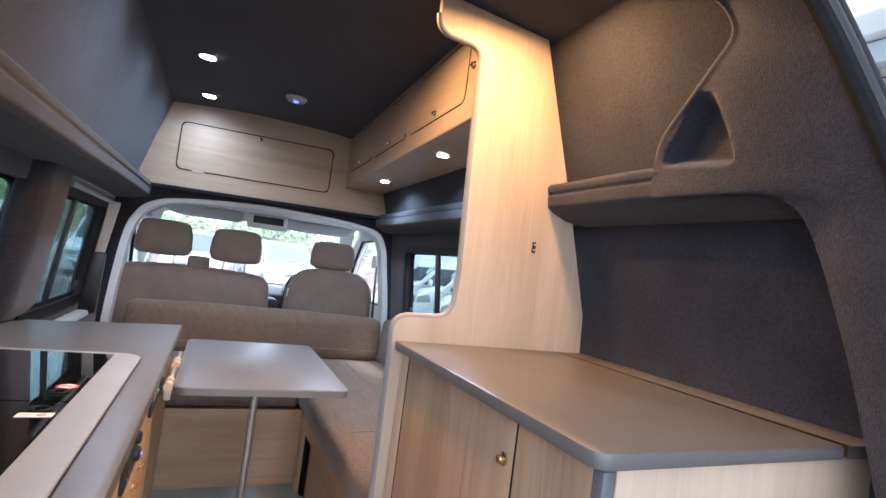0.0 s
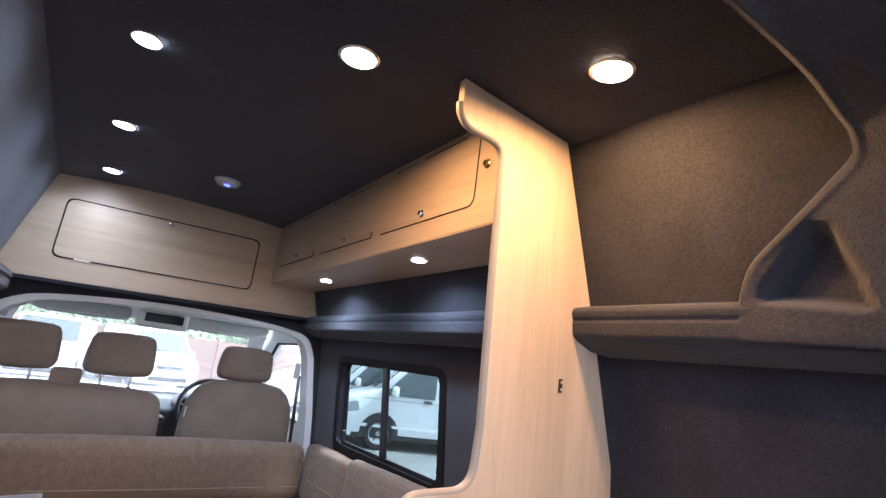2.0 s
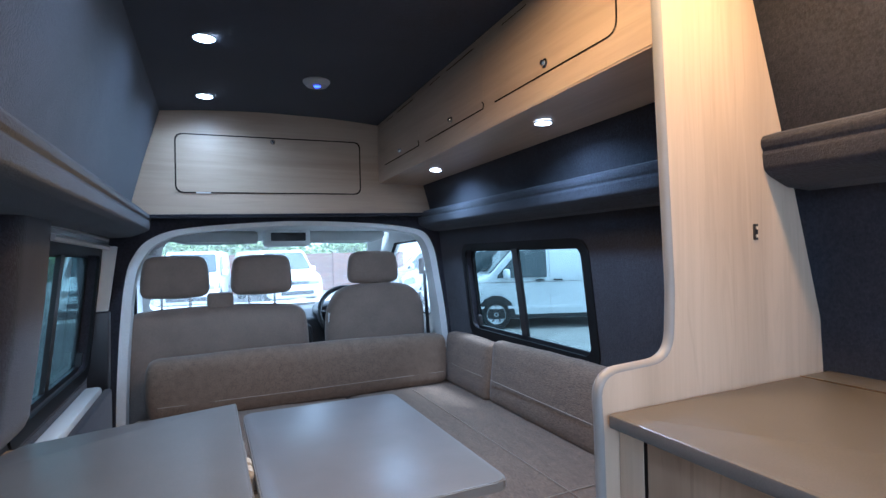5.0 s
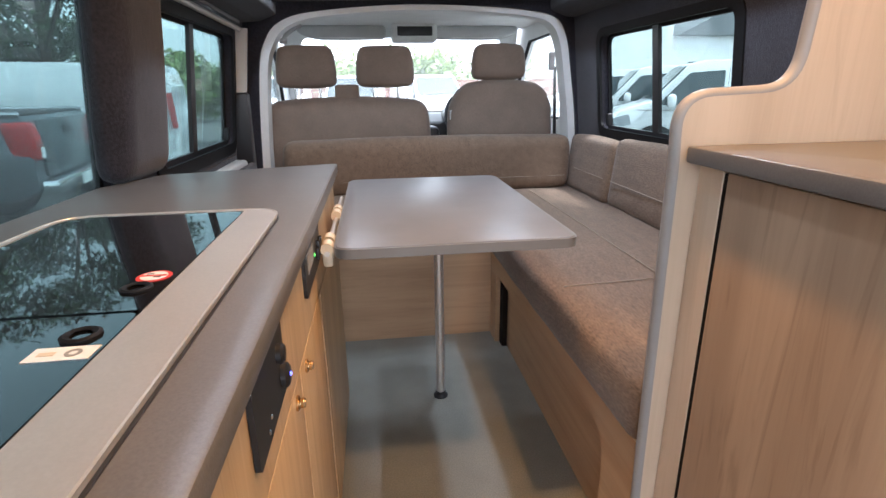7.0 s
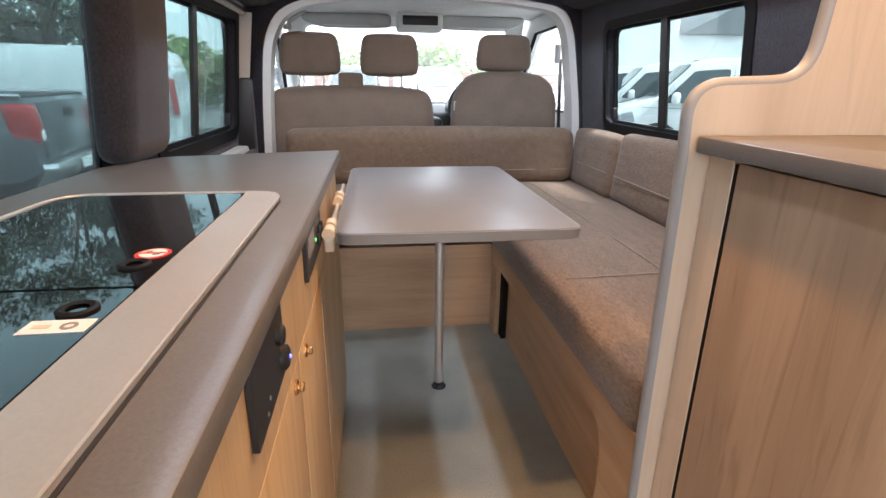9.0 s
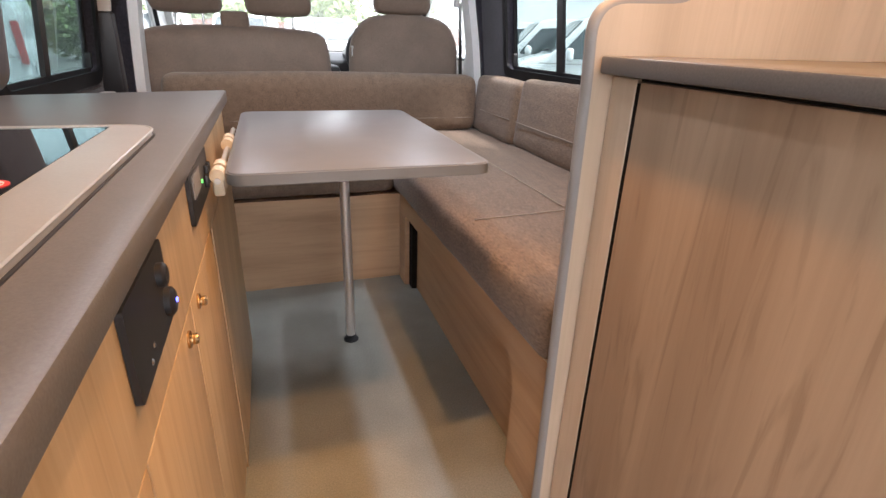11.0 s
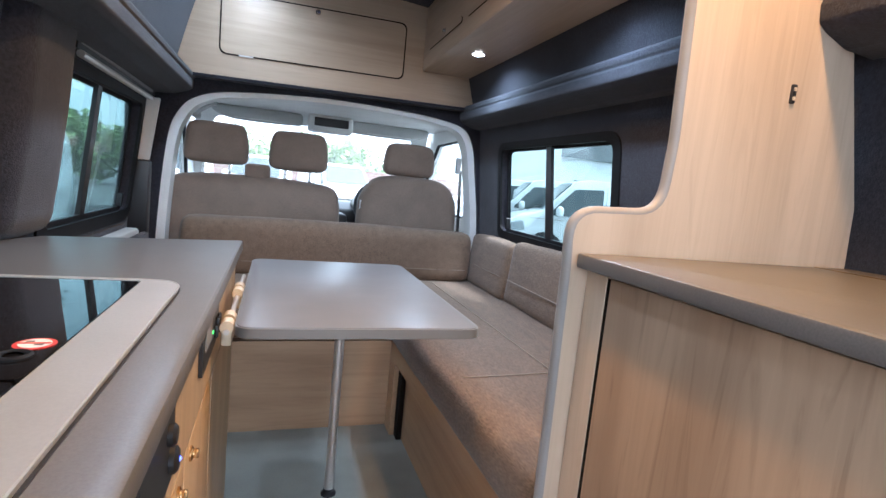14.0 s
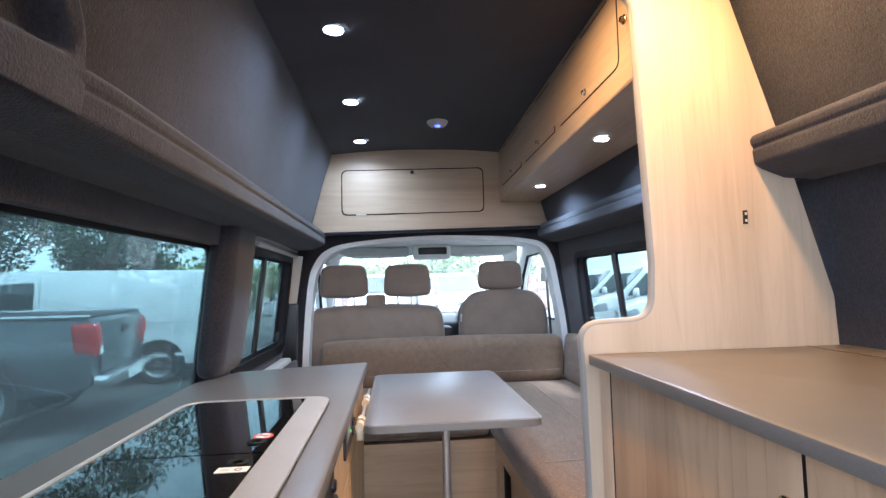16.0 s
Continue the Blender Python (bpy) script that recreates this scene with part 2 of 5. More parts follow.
def plate(outline, thick, place, holes=(), bevel=0.0):
    """A flat board with openings, from outlines in its own plane. place(u, v, w): its point in the room; w from 0 to thick."""
    bm = bmesh.new()
    edges = []
    for loop in (outline, *holes):
        vs = [bm.verts.new((u, v, 0)) for u, v in loop]
        edges += [bm.edges.new((vs[i - 1], vs[i])) for i in range(len(vs))]
    if holes:
        bmesh.ops.triangle_fill(bm, use_beauty=True, use_dissolve=False, edges=edges)
    else:
        bmesh.ops.contextual_create(bm, geom=edges)
    faces = list(bm.faces)
    r = bmesh.ops.extrude_face_region(bm, geom=faces)
    for g in r["geom"]:
        if isinstance(g, bmesh.types.BMVert):
            g.co.z = thick
    if bevel and not holes:
        es = [e for e in bm.edges if abs(e.verts[0].co.z - e.verts[1].co.z) < 1e-6 and len(e.link_faces) == 2]
        bmesh.ops.bevel(bm, geom=es, offset=bevel, segments=2, affect='EDGES', profile=0.5)
    for v in bm.verts:
        v.co = place(*v.co)
    bmesh.ops.recalc_face_normals(bm, faces=bm.faces)
    return bm


def on_x(x):
    return lambda u, v, w: Vector((x + w, u, v))


def on_y(y):
    return lambda u, v, w: Vector((u, y + w, v))


def on_z(z):
    return lambda u, v, w: Vector((u, v, z + w))


def add_tube(bm, pts, r, n=10, closed=False, flat=1.0):
    """A round bar along points."""
    pts = [Vector(p) for p in pts]
    rings = []
    m = len(pts)
    for i, p in enumerate(pts):
        a = pts[i - 1] if (i or closed) else p
        b = pts[(i + 1) % m] if (i < m - 1 or closed) else p
        d = (b - a).normalized()
        up = Vector((0, 0, 1)) if abs(d.z) < 0.9 else Vector((0, 1, 0))
        # the cross-section is carried along without twisting
        s = d.cross(up).normalized() if (closed or not i) else (s - d * s.dot(d)).normalized()
        t = s.cross(d)
        rr = r[i] if isinstance(r, (list, tuple)) else r
        rings.append([bm.verts.new(p + rr * (math.cos(2 * math.pi * k / n) * s + flat * math.sin(2 * math.pi * k / n) * t)) for k in range(n)])
    for i in range(m if closed else m - 1):
        a, b = rings[i], rings[(i + 1) % m]
        for k in range(n):
            bm.faces.new((a[k], a[(k + 1) % n], b[(k + 1) % n], b[k]))
    if not closed:
        bm.faces.new(rings[0][::-1])
        bm.faces.new(rings[-1])
    return bm


def tube(*a, **k):
    return add_tube(bmesh.new(), *a, **k)


def lathe(profile, m, n=24):
    """A turned body: (radius, height) pairs round the z axis of the pose m."""
    bm = bmesh.new()
    rings = []
    for r, z in profile:
        if r < 1e-6:
            rings.append([bm.verts.new(m @ Vector((0, 0, z)))])
        else:
            rings.append([bm.verts.new(m @ Vector((r * math.cos(2 * math.pi * k / n), r * math.sin(2 * math.pi * k / n), z))) for k in range(n)])
    for a, b in zip(rings, rings[1:]):
        for k in range(n):
            q = [a[k % len(a)], a[(k + 1) % len(a)], b[(k + 1) % len(b)], b[k % len(b)]]
            q = list(dict.fromkeys(q))
            if len(q) > 2:
                bm.faces.new(q)
    bmesh.ops.recalc_face_normals(bm, faces=bm.faces)
    return bm


def cushion(x0, y0, z0, x1, y1, z1, r=0.03, puff=0.008, cell=0.06, wave=0.003, shape=None):
    """A soft upholstered block: rounded edges, slightly domed faces, faint waviness."""
    bm = bmesh.new()
    c = Vector(((x0 + x1) / 2, (y0 + y1) / 2, (z0 + z1) / 2))
    h = Vector(((x1 - x0) / 2, (y1 - y0) / 2, (z1 - z0) / 2))
    ns = [max(4, int(2 * a / cell)) for a in h]
    grid = {}

    def axis_steps(i):
        n = ns[i]
        inner = [-1 + 2 * k / n for k in range(n + 1)]
        q = r / h[i]
        return sorted(set([round(v, 5) for v in inner if abs(v) < 1 - q * 1.3] + [-1, 1, -1 + q * 0.35, 1 - q * 0.35, -1 + q, 1 - q]))

    st = [axis_steps(i) for i in range(3)]

    def vert(i, j, k):
        key = (i, j, k)
        if key not in grid:
            p = Vector((st[0][i] * h.x, st[1][j] * h.y, st[2][k] * h.z))
            q = Vector([max(-(h[a] - r), min(h[a] - r, p[a])) for a in range(3)])
            d = p - q
            if d.length > 1e-9:
                d = d.normalized() * r
            s = q + d
            u = [s[a] / h[a] for a in range(3)]
            for a in range(3):
                o = [b for b in range(3) if b != a]
                if abs(u[a]) > 0.6:
                    s[a] += math.copysign(puff, u[a]) * (1 - u[o[0]] ** 2) * (1 - u[o[1]] ** 2)
            p = c + s
            p += wave * noise.noise_vector(p * 9)
            if shape:
                p = shape(p)
            grid[key] = bm.verts.new(p)
        return grid[key]

    nx, ny, nz = (len(s) - 1 for s in st)
    for a, b in ((0, 1), (nx, 0)):
        for j in range(ny):
            for k in range(nz):
                bm.faces.new((vert(a, j, k), vert(a, j + 1, k), vert(a, j + 1, k + 1), vert(a, j, k + 1)))
    for a in (0, ny):
        for i in range(nx):
            for k in range(nz):
                bm.faces.new((vert(i, a, k), vert(i + 1, a, k), vert(i + 1, a, k + 1), vert(i, a, k + 1)))
    for a in (0, nz):
        for i in range(nx):
            for j in range(ny):
                bm.faces.new((vert(i, j, a), vert(i + 1, j, a), vert(i + 1, j + 1, a), vert(i, j + 1, a)))
    bmesh.ops.recalc_face_normals(bm, faces=bm.faces)
    return bm


def prism_y(profile, y0, y1, place=None):
    """A long section: (x, z) outline run from y0 to y1."""
    return plate(profile, y1 - y0, lambda u, v, w: Vector((u, y0 + w, v)))


def ring_plate(outline, inset, thick, place):
    """A thin frame line: a band of the given width along a closed outline."""
    n = len(outline)
    cx = sum(p[0] for p in outline) / n
    cy = sum(p[1] for p in outline) / n
    bx = max(abs(p[0] - cx) for p in outline)
    by = max(abs(p[1] - cy) for p in outline)
    inner = [(cx + (u - cx) * (1 - inset / bx), cy + (v - cy) * (1 - inset / by)) for u, v in outline]
    bm = bmesh.new()
    a = [[bm.verts.new(place(u, v, w)) for u, v in loop] for loop in (outline, inner) for w in (0, thick)]
    o0, o1, i0, i1 = a
    for k in range(n):
        q = (k + 1) % n
        for s, t in ((o0, o1), (o1, i1), (i1, i0), (i0, o0)):
            bm.faces.new((s[k], s[q], t[q], t[k]))
    bmesh.ops.recalc_face_normals(bm, faces=bm.faces)
    return bm

# ---- shell of the van ----
# right and left sides mirror about the middle line MID
MID = 0.04


def mx(x):
    return 2 * MID - x


FRONT_Y, REAR_Y = 3.42, 0.62

structure("floor", box(-0.84, 0.42, -0.03, 0.92, 3.45, 0.0), M_VINYL, "grey-beige textured vinyl floor of the camper van", "floor", False)

# window band: leans inwards to the top
WB0, WB1 = 0.70, 1.335


def wall_x(z):
    return 0.885 - 0.11 * max(0.0, z - 0.70)


def tilt_right(u, v, w):
    return Vector((wall_x(v) + w, u, v))


def tilt_left(u, v, w):
    return Vector((mx(wall_x(v)) - w, u, v))


R_WIN = (2.235, 0.785, 3.135, 1.195)
L_WIN_REAR = (1.02, 0.735, 2.135, 1.212)
L_WIN_DOOR = (2.40, 0.752, 3.235, 1.205)


def side_wall(name, place, windows, label):
    ob = structure(name, plate([(REAR_Y - 0.06, WB0), (FRONT_Y, WB0), (FRONT_Y, WB1), (REAR_Y + 0.14, WB1)], 0.05, place,
                               [rrect(*w, 0.05) for w in windows]), M_CARPET, label, "wall")
    low = part("lower_lining", plate([(REAR_Y - 0.1, -0.02), (FRONT_Y, -0.02), (FRONT_Y, WB0 - 0.001), (REAR_Y, WB0 - 0.001)], 0.05, place), M_CARPET, ob)
    return ob


wall_right = side_wall("wall_right", tilt_right, [R_WIN], "charcoal carpet-lined van side with a sliding window")
wall_left = side_wall("wall_left", tilt_left, [L_WIN_REAR, L_WIN_DOOR], "charcoal carpet-lined van side with two windows")

# ledge where the high roof sits on the body
LEDGE = [(0.90, 1.290), (0.745, 1.300), (0.690, 1.320), (0.671, 1.332), (0.667, 1.362), (0.670, 1.370), (0.665, 1.377), (0.662, 1.390), (0.671, 1.401), (0.717, 1.413), (0.80, 1.420)]
LEDGE_F = [(x + 0.028 if x < 0.76 else x, z + 0.004) for x, z in LEDGE]


def ledge(name, sections, flip, drop, label):
    bm = bmesh.new()
    for prof, y0, y1, sink in sections:
        pts = [((mx(x) if flip else x), z - drop) for x, z in fillet(prof, [0, 0.03, 0.02, 0.014, 0.008, 0.003, 0.008, 0.010, 0.012, 0.02, 0], 4)]
        sub = prism_y(pts, y0, y1)
        for v in sub.verts:
            if v.co.y < y0 + 1e-4:
                v.co.x += -sink if flip else sink
        me = bpy.data.meshes.new("tmp")
        sub.to_mesh(me)
        sub.free()
        bm.from_mesh(me)
        bpy.data.meshes.remove(me)
    return structure(name, bm, M_CARPET, label, "ledge")


ledge("ledge_right", [(LEDGE, 1.02, 1.17, 0.010), (LEDGE, 1.17, 1.487, 0.0), (LEDGE_F, 1.52, FRONT_Y, 0.0)], False, 0.0, "carpet-covered ledge under the high roof")
ledge("ledge_left", [(LEDGE, 1.02, 1.17, 0.010), (LEDGE, 1.17, FRONT_Y, 0.0)], True, 0.022, "carpet-covered ledge under the high roof")

# padded post between the two left windows
structure("window_pillar", cushion(-0.835, 2.092, 0.776, -0.752, 2.375, 1.325, r=0.04, puff=0.012, cell=0.05, wave=0.002, shape=lambda p: Vector((p.x + 0.11 * max(0.0, p.z - 0.78), p.y, p.z))), M_CARPET, "rounded charcoal carpet-covered post between the side windows", "pillar")

# sloping sides of the high roof
UP_A, UP_B = (0.742, 1.40), (0.606, 1.875)


def upper(flip):
    def place(u, v, w):
        f = (v - UP_A[1]) / (UP_B[1] - UP_A[1])
        x = UP_A[0] + f * (UP_B[0] - UP_A[0]) + w
        return Vector((mx(x) if flip else x, u, v))
    return place


for flip, nm in ((False, "upper_wall_right"), (True, "upper_wall_left")):
    structure(nm, plate([(0.80, 1.36), (3.42, 1.36), (3.42, 1.88), (0.89, 1.88), (0.86, 1.45)], 0.04, upper(flip)), M_CARPET, "charcoal carpet-lined sloping side of the high roof", "wall")
arch_top = [-0.60 + 1.28 * k / 24 for k in range(25)]
structure("ceiling", prism_y([(x, ceil_z(x)) for x in arch_top] + [(0.66, 1.90), (-0.58, 1.90)], 0.895, 3.42), M_CEILCARPET, "dark carpet-lined high roof ceiling", "ceiling", False)

# rear lining of the tailgate opening: a padded band round the opening and a shoulder piece each side


def rear_y(z):
    return 0.60 + 0.30 * (z - 1.2)


def smooth_line(pts, n):
    """Points along a soft curve through the given ones."""
    pts = [Vector(p) for p in pts]
    out = []
    for i in range(len(pts) - 1):
        a, b, c, d = pts[max(i - 1, 0)], pts[i], pts[i + 1], pts[min(i + 2, len(pts) - 1)]
        for k in range(n):
            t = k / n
            out.append(0.5 * ((2 * b) + (c - a) * t + (2 * a - 5 * b + 4 * c - d) * t * t + (3 * b - a - 3 * c + d) * t ** 3))
    out.append(pts[-1])
    return out


BAND_REAR = [(0.74, rear_y(0), 0.0), (0.735, rear_y(0.5), 0.5), (0.725, rear_y(0.88), 0.88), (0.69, rear_y(1.18), 1.18), (0.655, rear_y(1.36), 1.36), (0.585, rear_y(1.56), 1.56), (0.50, rear_y(1.67), 1.67), (0.40, rear_y(1.72), 1.72), (0.22, rear_y(1.745), 1.745), (0.04, rear_y(1.75), 1.75)]


def rear_at(z):
    """The point of the rear edge at a height."""
    for p, q in zip(BAND_REAR, BAND_REAR[1:]):
        if p[2] <= z <= q[2]:
            return tuple(Vector(p).lerp(Vector(q), (z - p[2]) / (q[2] - p[2])))
    return BAND_REAR[-1]


# front edge of the lining: up the side, forward under the ledge, back up the shoulder, over the top; with its rear points
BAND_PAIRS = [((0.80, 0.50, 0.0), BAND_REAR[0]), ((0.775, 0.60, 0.55), BAND_REAR[1]), ((0.74, 0.665, 0.90), BAND_REAR[2]), ((0.718, 0.718, 1.12), rear_at(1.10)),
              ((0.702, 0.765, 1.26), rear_at(1.21)), ((0.692, 0.805, 1.306), rear_at(1.25)), ((0.684, 0.87, 1.326), rear_at(1.275)), ((0.680, 0.98, 1.330), rear_at(1.30)),
              ((0.678, 1.09, 1.329), rear_at(1.32)), ((0.674, 1.098, 1.345), rear_at(1.335)), ((0.672, 1.10, 1.375), rear_at(1.355)), ((0.671, 1.098, 1.398), rear_at(1.375)),
              ((0.670, 1.092, 1.43), rear_at(1.40)), ((0.668, 1.072, 1.475), rear_at(1.43)), ((0.658, 1.01, 1.532), rear_at(1.47)), ((0.648, 0.950, 1.585), rear_at(1.51)),
              ((0.640, 0.903, 1.630), rear_at(1.56)), ((0.612, 0.894, 1.662), rear_at(1.62)),
              ((0.567, 0.900, 1.685), BAND_REAR[6]), ((0.46, 0.908, 1.716), BAND_REAR[7]), ((0.25, 0.914, 1.712), BAND_REAR[8]), ((0.04, 0.918, 1.706), BAND_REAR[9])]
POCKET = fillet([(1.060, 1.400), (1.056, 1.430), (0.972, 1.535), (0.935, 1.528), (0.897, 1.440), (0.885, 1.385), (0.90, 1.378)], [0.02, 0.05, 0.03, 0.03, 0.06, 0.02, 0.02], 4)


def inside_by(y, z, loop):
    """Distance to an outline, positive within it."""
    d, odd = 9.0, False
    for (ay, az), (by, bz) in zip(loop, loop[1:] + loop[:1]):
        ey, ez = by - ay, bz - az
        t = max(0.0, min(1.0, ((y - ay) * ey + (z - az) * ez) / max(ey * ey + ez * ez, 1e-12)))
        d = min(d, math.hypot(y - ay - t * ey, z - az - t * ez))
        if (az > z) != (bz > z) and y < ay + (z - az) / (bz - az) * ey:
            odd = not odd
    return d if odd else -d


def band(flip):
    """Padded lining from the tailgate seal to its front edge, with a soft triangular pocket in the shoulder."""
    bm = bmesh.new()
    f, r = smooth_line([p for p, q in BAND_PAIRS], 8), smooth_line([q for p, q in BAND_PAIRS], 8)
    rows, steps = [], 46
    for p, q in zip(f, r):
        out_dir = Vector((p.x - 0.04, 0, max(0.0, p.z - 1.25) * 1.4))
        out_dir.normalize()
        line = [p + out_dir * 0.15, p + out_dir * 0.022, p + out_dir * 0.010 - Vector((0, 0.001, 0)), p + out_dir * 0.003 - Vector((0, 0.004, 0))]
        for k in range(1, steps):
            t = 0.01 + 0.99 * (k / steps) ** 1.35
            v = p.lerp(q, t) - out_dir * 0.012 * (1 - 0.85 * math.exp(-((p.z - 1.45) / 0.16) ** 2)) * math.sin(math.pi * t)
            v -= out_dir * 0.006 * max(0.0, min(1.0, (p.z - 1.405) / 0.04)) * math.exp(-(((p - v).length - 0.016) / 0.010) ** 2)
            if 0.86 < v.y < 1.08 and 1.36 < v.z < 1.56:
                g = max(0.0, min(1.0, (inside_by(v.y, v.z, POCKET) + 0.008) / 0.034))
                v.x += 0.048 * g * g * (3 - 2 * g)
            line.append(v)
        line += [q, q + out_dir * 0.045 + Vector((0, 0.012, 0))]
        if flip:
            line = [Vector((mx(v.x), v.y, v.z - 0.02)) for v in line]
        rows.append([bm.verts.new(v) for v in line])
    for a, b in zip(rows, rows[1:]):
        for k in range(len(a) - 1):
            bm.faces.new((a[k], a[k + 1], b[k + 1], b[k]))
    bmesh.ops.recalc_face_normals(bm, faces=bm.faces)
    return bm


def rear_frame(flip):
    post = structure("rear_post_left" if flip else "rear_post_right", band(flip), M_CARPET,
                     "padded charcoal carpet lining round the tailgate opening, with a triangular pocket", "pillar")
    # underside of the ledge, carried back to the lining
    under = fillet([(0.90, 1.290), (0.745, 1.300), (0.690, 1.320), (0.675, 1.334), (0.70, 1.365), (0.90, 1.365)], [0, 0.03, 0.02, 0.008, 0.01, 0], 4)
    part("ledge_underside", prism_y([(mx(u) if flip else u, v - (0.021 if flip else 0)) for u, v in under], 0.80, 1.084), M_CARPET, post)
    return post


rear_frame(False)
rear_frame(True)
structure("rear_header", box(-0.42, 0.86, 1.73, 0.50, 0.90, 1.86), M_CARPET, "carpet-covered upright header over the tailgate opening", "header", False)
# rubber seal round the opening
seal_pts = [tuple(p) for p in smooth_line(BAND_REAR, 8)]
seal_all = seal_pts + [(mx(x), y, z) for x, y, z in seal_pts[-2::-1]]
structure("tailgate_seal", tube([(x, y - 0.012, z) for x, y, z in seal_all], 0.014, 8), M_RUBBER, "black rubber seal round the tailgate opening", "seal")
def flange(off, r, back):
    """A bead that runs beside the seal, square to its line."""
    line = []
    for k, p in enumerate(seal_all):
        a, b = Vector(seal_all[max(k - 3, 0)]), Vector(seal_all[min(k + 3, len(seal_all) - 1)])
        o = Vector((-(b.z - a.z), 0, b.x - a.x)).normalized()
        if o.dot(Vector((p[0] - MID, 0, p[2] - 1.0))) < 0:
            o = -o
        line.append(Vector((p[0], p[1] - back, p[2])) + o * off)
    return tube(line, r, 12)


structure("tailgate_frame", flange(0.026, 0.014, 0.010), M_BLACK, "dark body flange round the tailgate opening", "frame")
structure("tailgate_flange", flange(0.050, 0.013, 0.008), M_FLANGE, "dark painted flange of the tailgate opening", "frame")
structure("tailgate_lip", flange(0.064, 0.005, 0.010), M_EDGEDARK, "thin dark grey outer edge of the tailgate opening", "frame")

# cab opening
ARCH = [(-0.735, 0.10), (-0.728, 0.60), (-0.695, 1.05), (-0.650, 1.205), (-0.565, 1.285), (-0.40, 1.324), (0.0, 1.353), (0.40, 1.346), (0.60, 1.330), (0.728, 1.300), (0.785, 1.222), (0.816, 1.08), (0.868, 0.70), (0.878, 0.10)]
arch_hole = [(v.x, v.y) for v in smooth_line([(u, v, 0.0) for u, v in ARCH], 5)]
structure("cab_bulkhead", plate([(-0.86, -0.02), (0.94, -0.02), (0.94, 1.45), (-0.86, 1.42)], 0.03, on_y(FRONT_Y + 0.0), [arch_hole]), M_CARPET, "charcoal carpet lining round the cab opening", "wall")
inner = [(0.07 + (u - 0.07) * 0.955, 0.10 + (v - 0.10) * 0.982) for u, v in arch_hole]
structure("cab_arch", plate(arch_hole, 0.10, on_y(FRONT_Y + 0.012), [inner]), M_TRIM, "light grey plastic trim round the cab opening", "trim")

# ---- furniture ----


def knob(parent, m, mat=M_BRASS, r=0.009, name="lock"):
    k = part(name, lathe([(0, 0), (r * 1.25, 0), (r * 1.25, 0.003), (r * 0.8, 0.005), (r * 0.75, 0.007), (r * 0.85, 0.009), (r * 0.7, 0.012), (0, 0.0125)], m, 20), mat, parent)
    return k


# tall partition between seating and rear unit
PY = 1.488
part_outline = [(0.25, 0.0), (0.24, 0.88), (0.235, 0.968), (0.405, 0.975), (0.413, 1.10), (0.40, 1.48), (0.393, 1.745), (0.255, 1.752), (0.252, 1.856),
                (0.603, 1.829), (0.735, 1.41), (0.765, 1.315), (0.85, 1.02), (0.868, 0.6), (0.868, 0.0)]
part_round = [0, 0.3, 0.045, 0.06, 0.3, 0.3, 0.05, 0.05, 0.0, 0, 0, 0.02, 0.05, 0.1, 0]
outline = fillet(part_outline, part_round, 7)
partition = thing("partition_panel", label="pale oak partition panel with a curved grey-edged front, reaching the ceiling", category="panel")
part("board", plate(outline, 0.020, on_y(PY)), M_OAKZ, partition, smooth=False)
edge_pts = [p for p in outline if p[0] < 0.45 and 0.0 <= p[1] <= 1.858]
part("edge_trim", tube([(u, PY + 0.010, v) for u, v in edge_pts if v < 1.85], 0.0105, 10), M_EDGE, partition, "grey plastic edge trim")
sock = part("socket_plate", plate(rrect(0.6335, 1.191, 0.6435, 1.223, 0.002), 0.004, on_y(PY - 0.004)), M_BLACK, partition, "small dark three-button switch plate")
for dz in (-0.008, 0.008):
    part("button", box(0.6363, PY - 0.006, 1.207 + dz - 0.003, 0.6407, PY - 0.003, 1.207 + dz + 0.003), M_CREAM, sock)

# rear unit under the partition
unit = thing("rear_cabinet", label="pale oak rear cabinet with a taupe worktop", category="cabinet")
part("carcass", box(0.292, 0.735, 0.0, 0.868, PY - 0.002, 0.8795), M_OAKZ, unit, smooth=False)
part("front_rail", box(0.270, 1.4338, 0.0, 0.2915, PY - 0.002, 0.8795, bevel=0.002), M_OAKZ, unit, smooth=False)
part("top_gap", box(0.2745, 0.718, 0.8765, 0.2918, 1.43, 0.8815), M_GROOVE, unit, smooth=False)
d = part("door", box(0.270, 0.920, 0.03, 0.290, 1.426, 0.876, bevel=0.002), M_OAKDOOR_SHADED, unit)
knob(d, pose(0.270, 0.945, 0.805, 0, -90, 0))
part("corner_post", box(0.270, 0.736, 0.0, 0.2915, 0.914, 0.876, bevel=0.002), M_OAKDOOR_SHADED, unit, smooth=False)
part("door_gap", box(0.2712, 0.9142, 0.0, 0.2918, 0.9198, 0.874), M_GROOVE, unit, smooth=False)
part("door_gap", box(0.2712, 1.4262, 0.0, 0.2918, 1.4335, 0.874), M_GROOVE, unit, smooth=False)
part("end_panel", box(0.292, 0.716, 0.0, 0.868, 0.734, 0.8795, bevel=0.002), M_OAKZ, unit, smooth=False)
part("corner_edging", box(0.2685, 0.7145, 0.0, 0.2905, 0.7345, 0.8765, bevel=0.003), M_EDGEDARK, unit)
top_out = fillet([(0.245, 0.70), (0.755, 0.703), (0.765, 1.484), (0.245, 1.484)], [0.03, 0, 0, 0.005], 5)
part("worktop", plate(top_out, 0.023, on_z(0.882), bevel=0.004), M_WORKTOP, unit, "taupe laminate worktop with rounded edge")
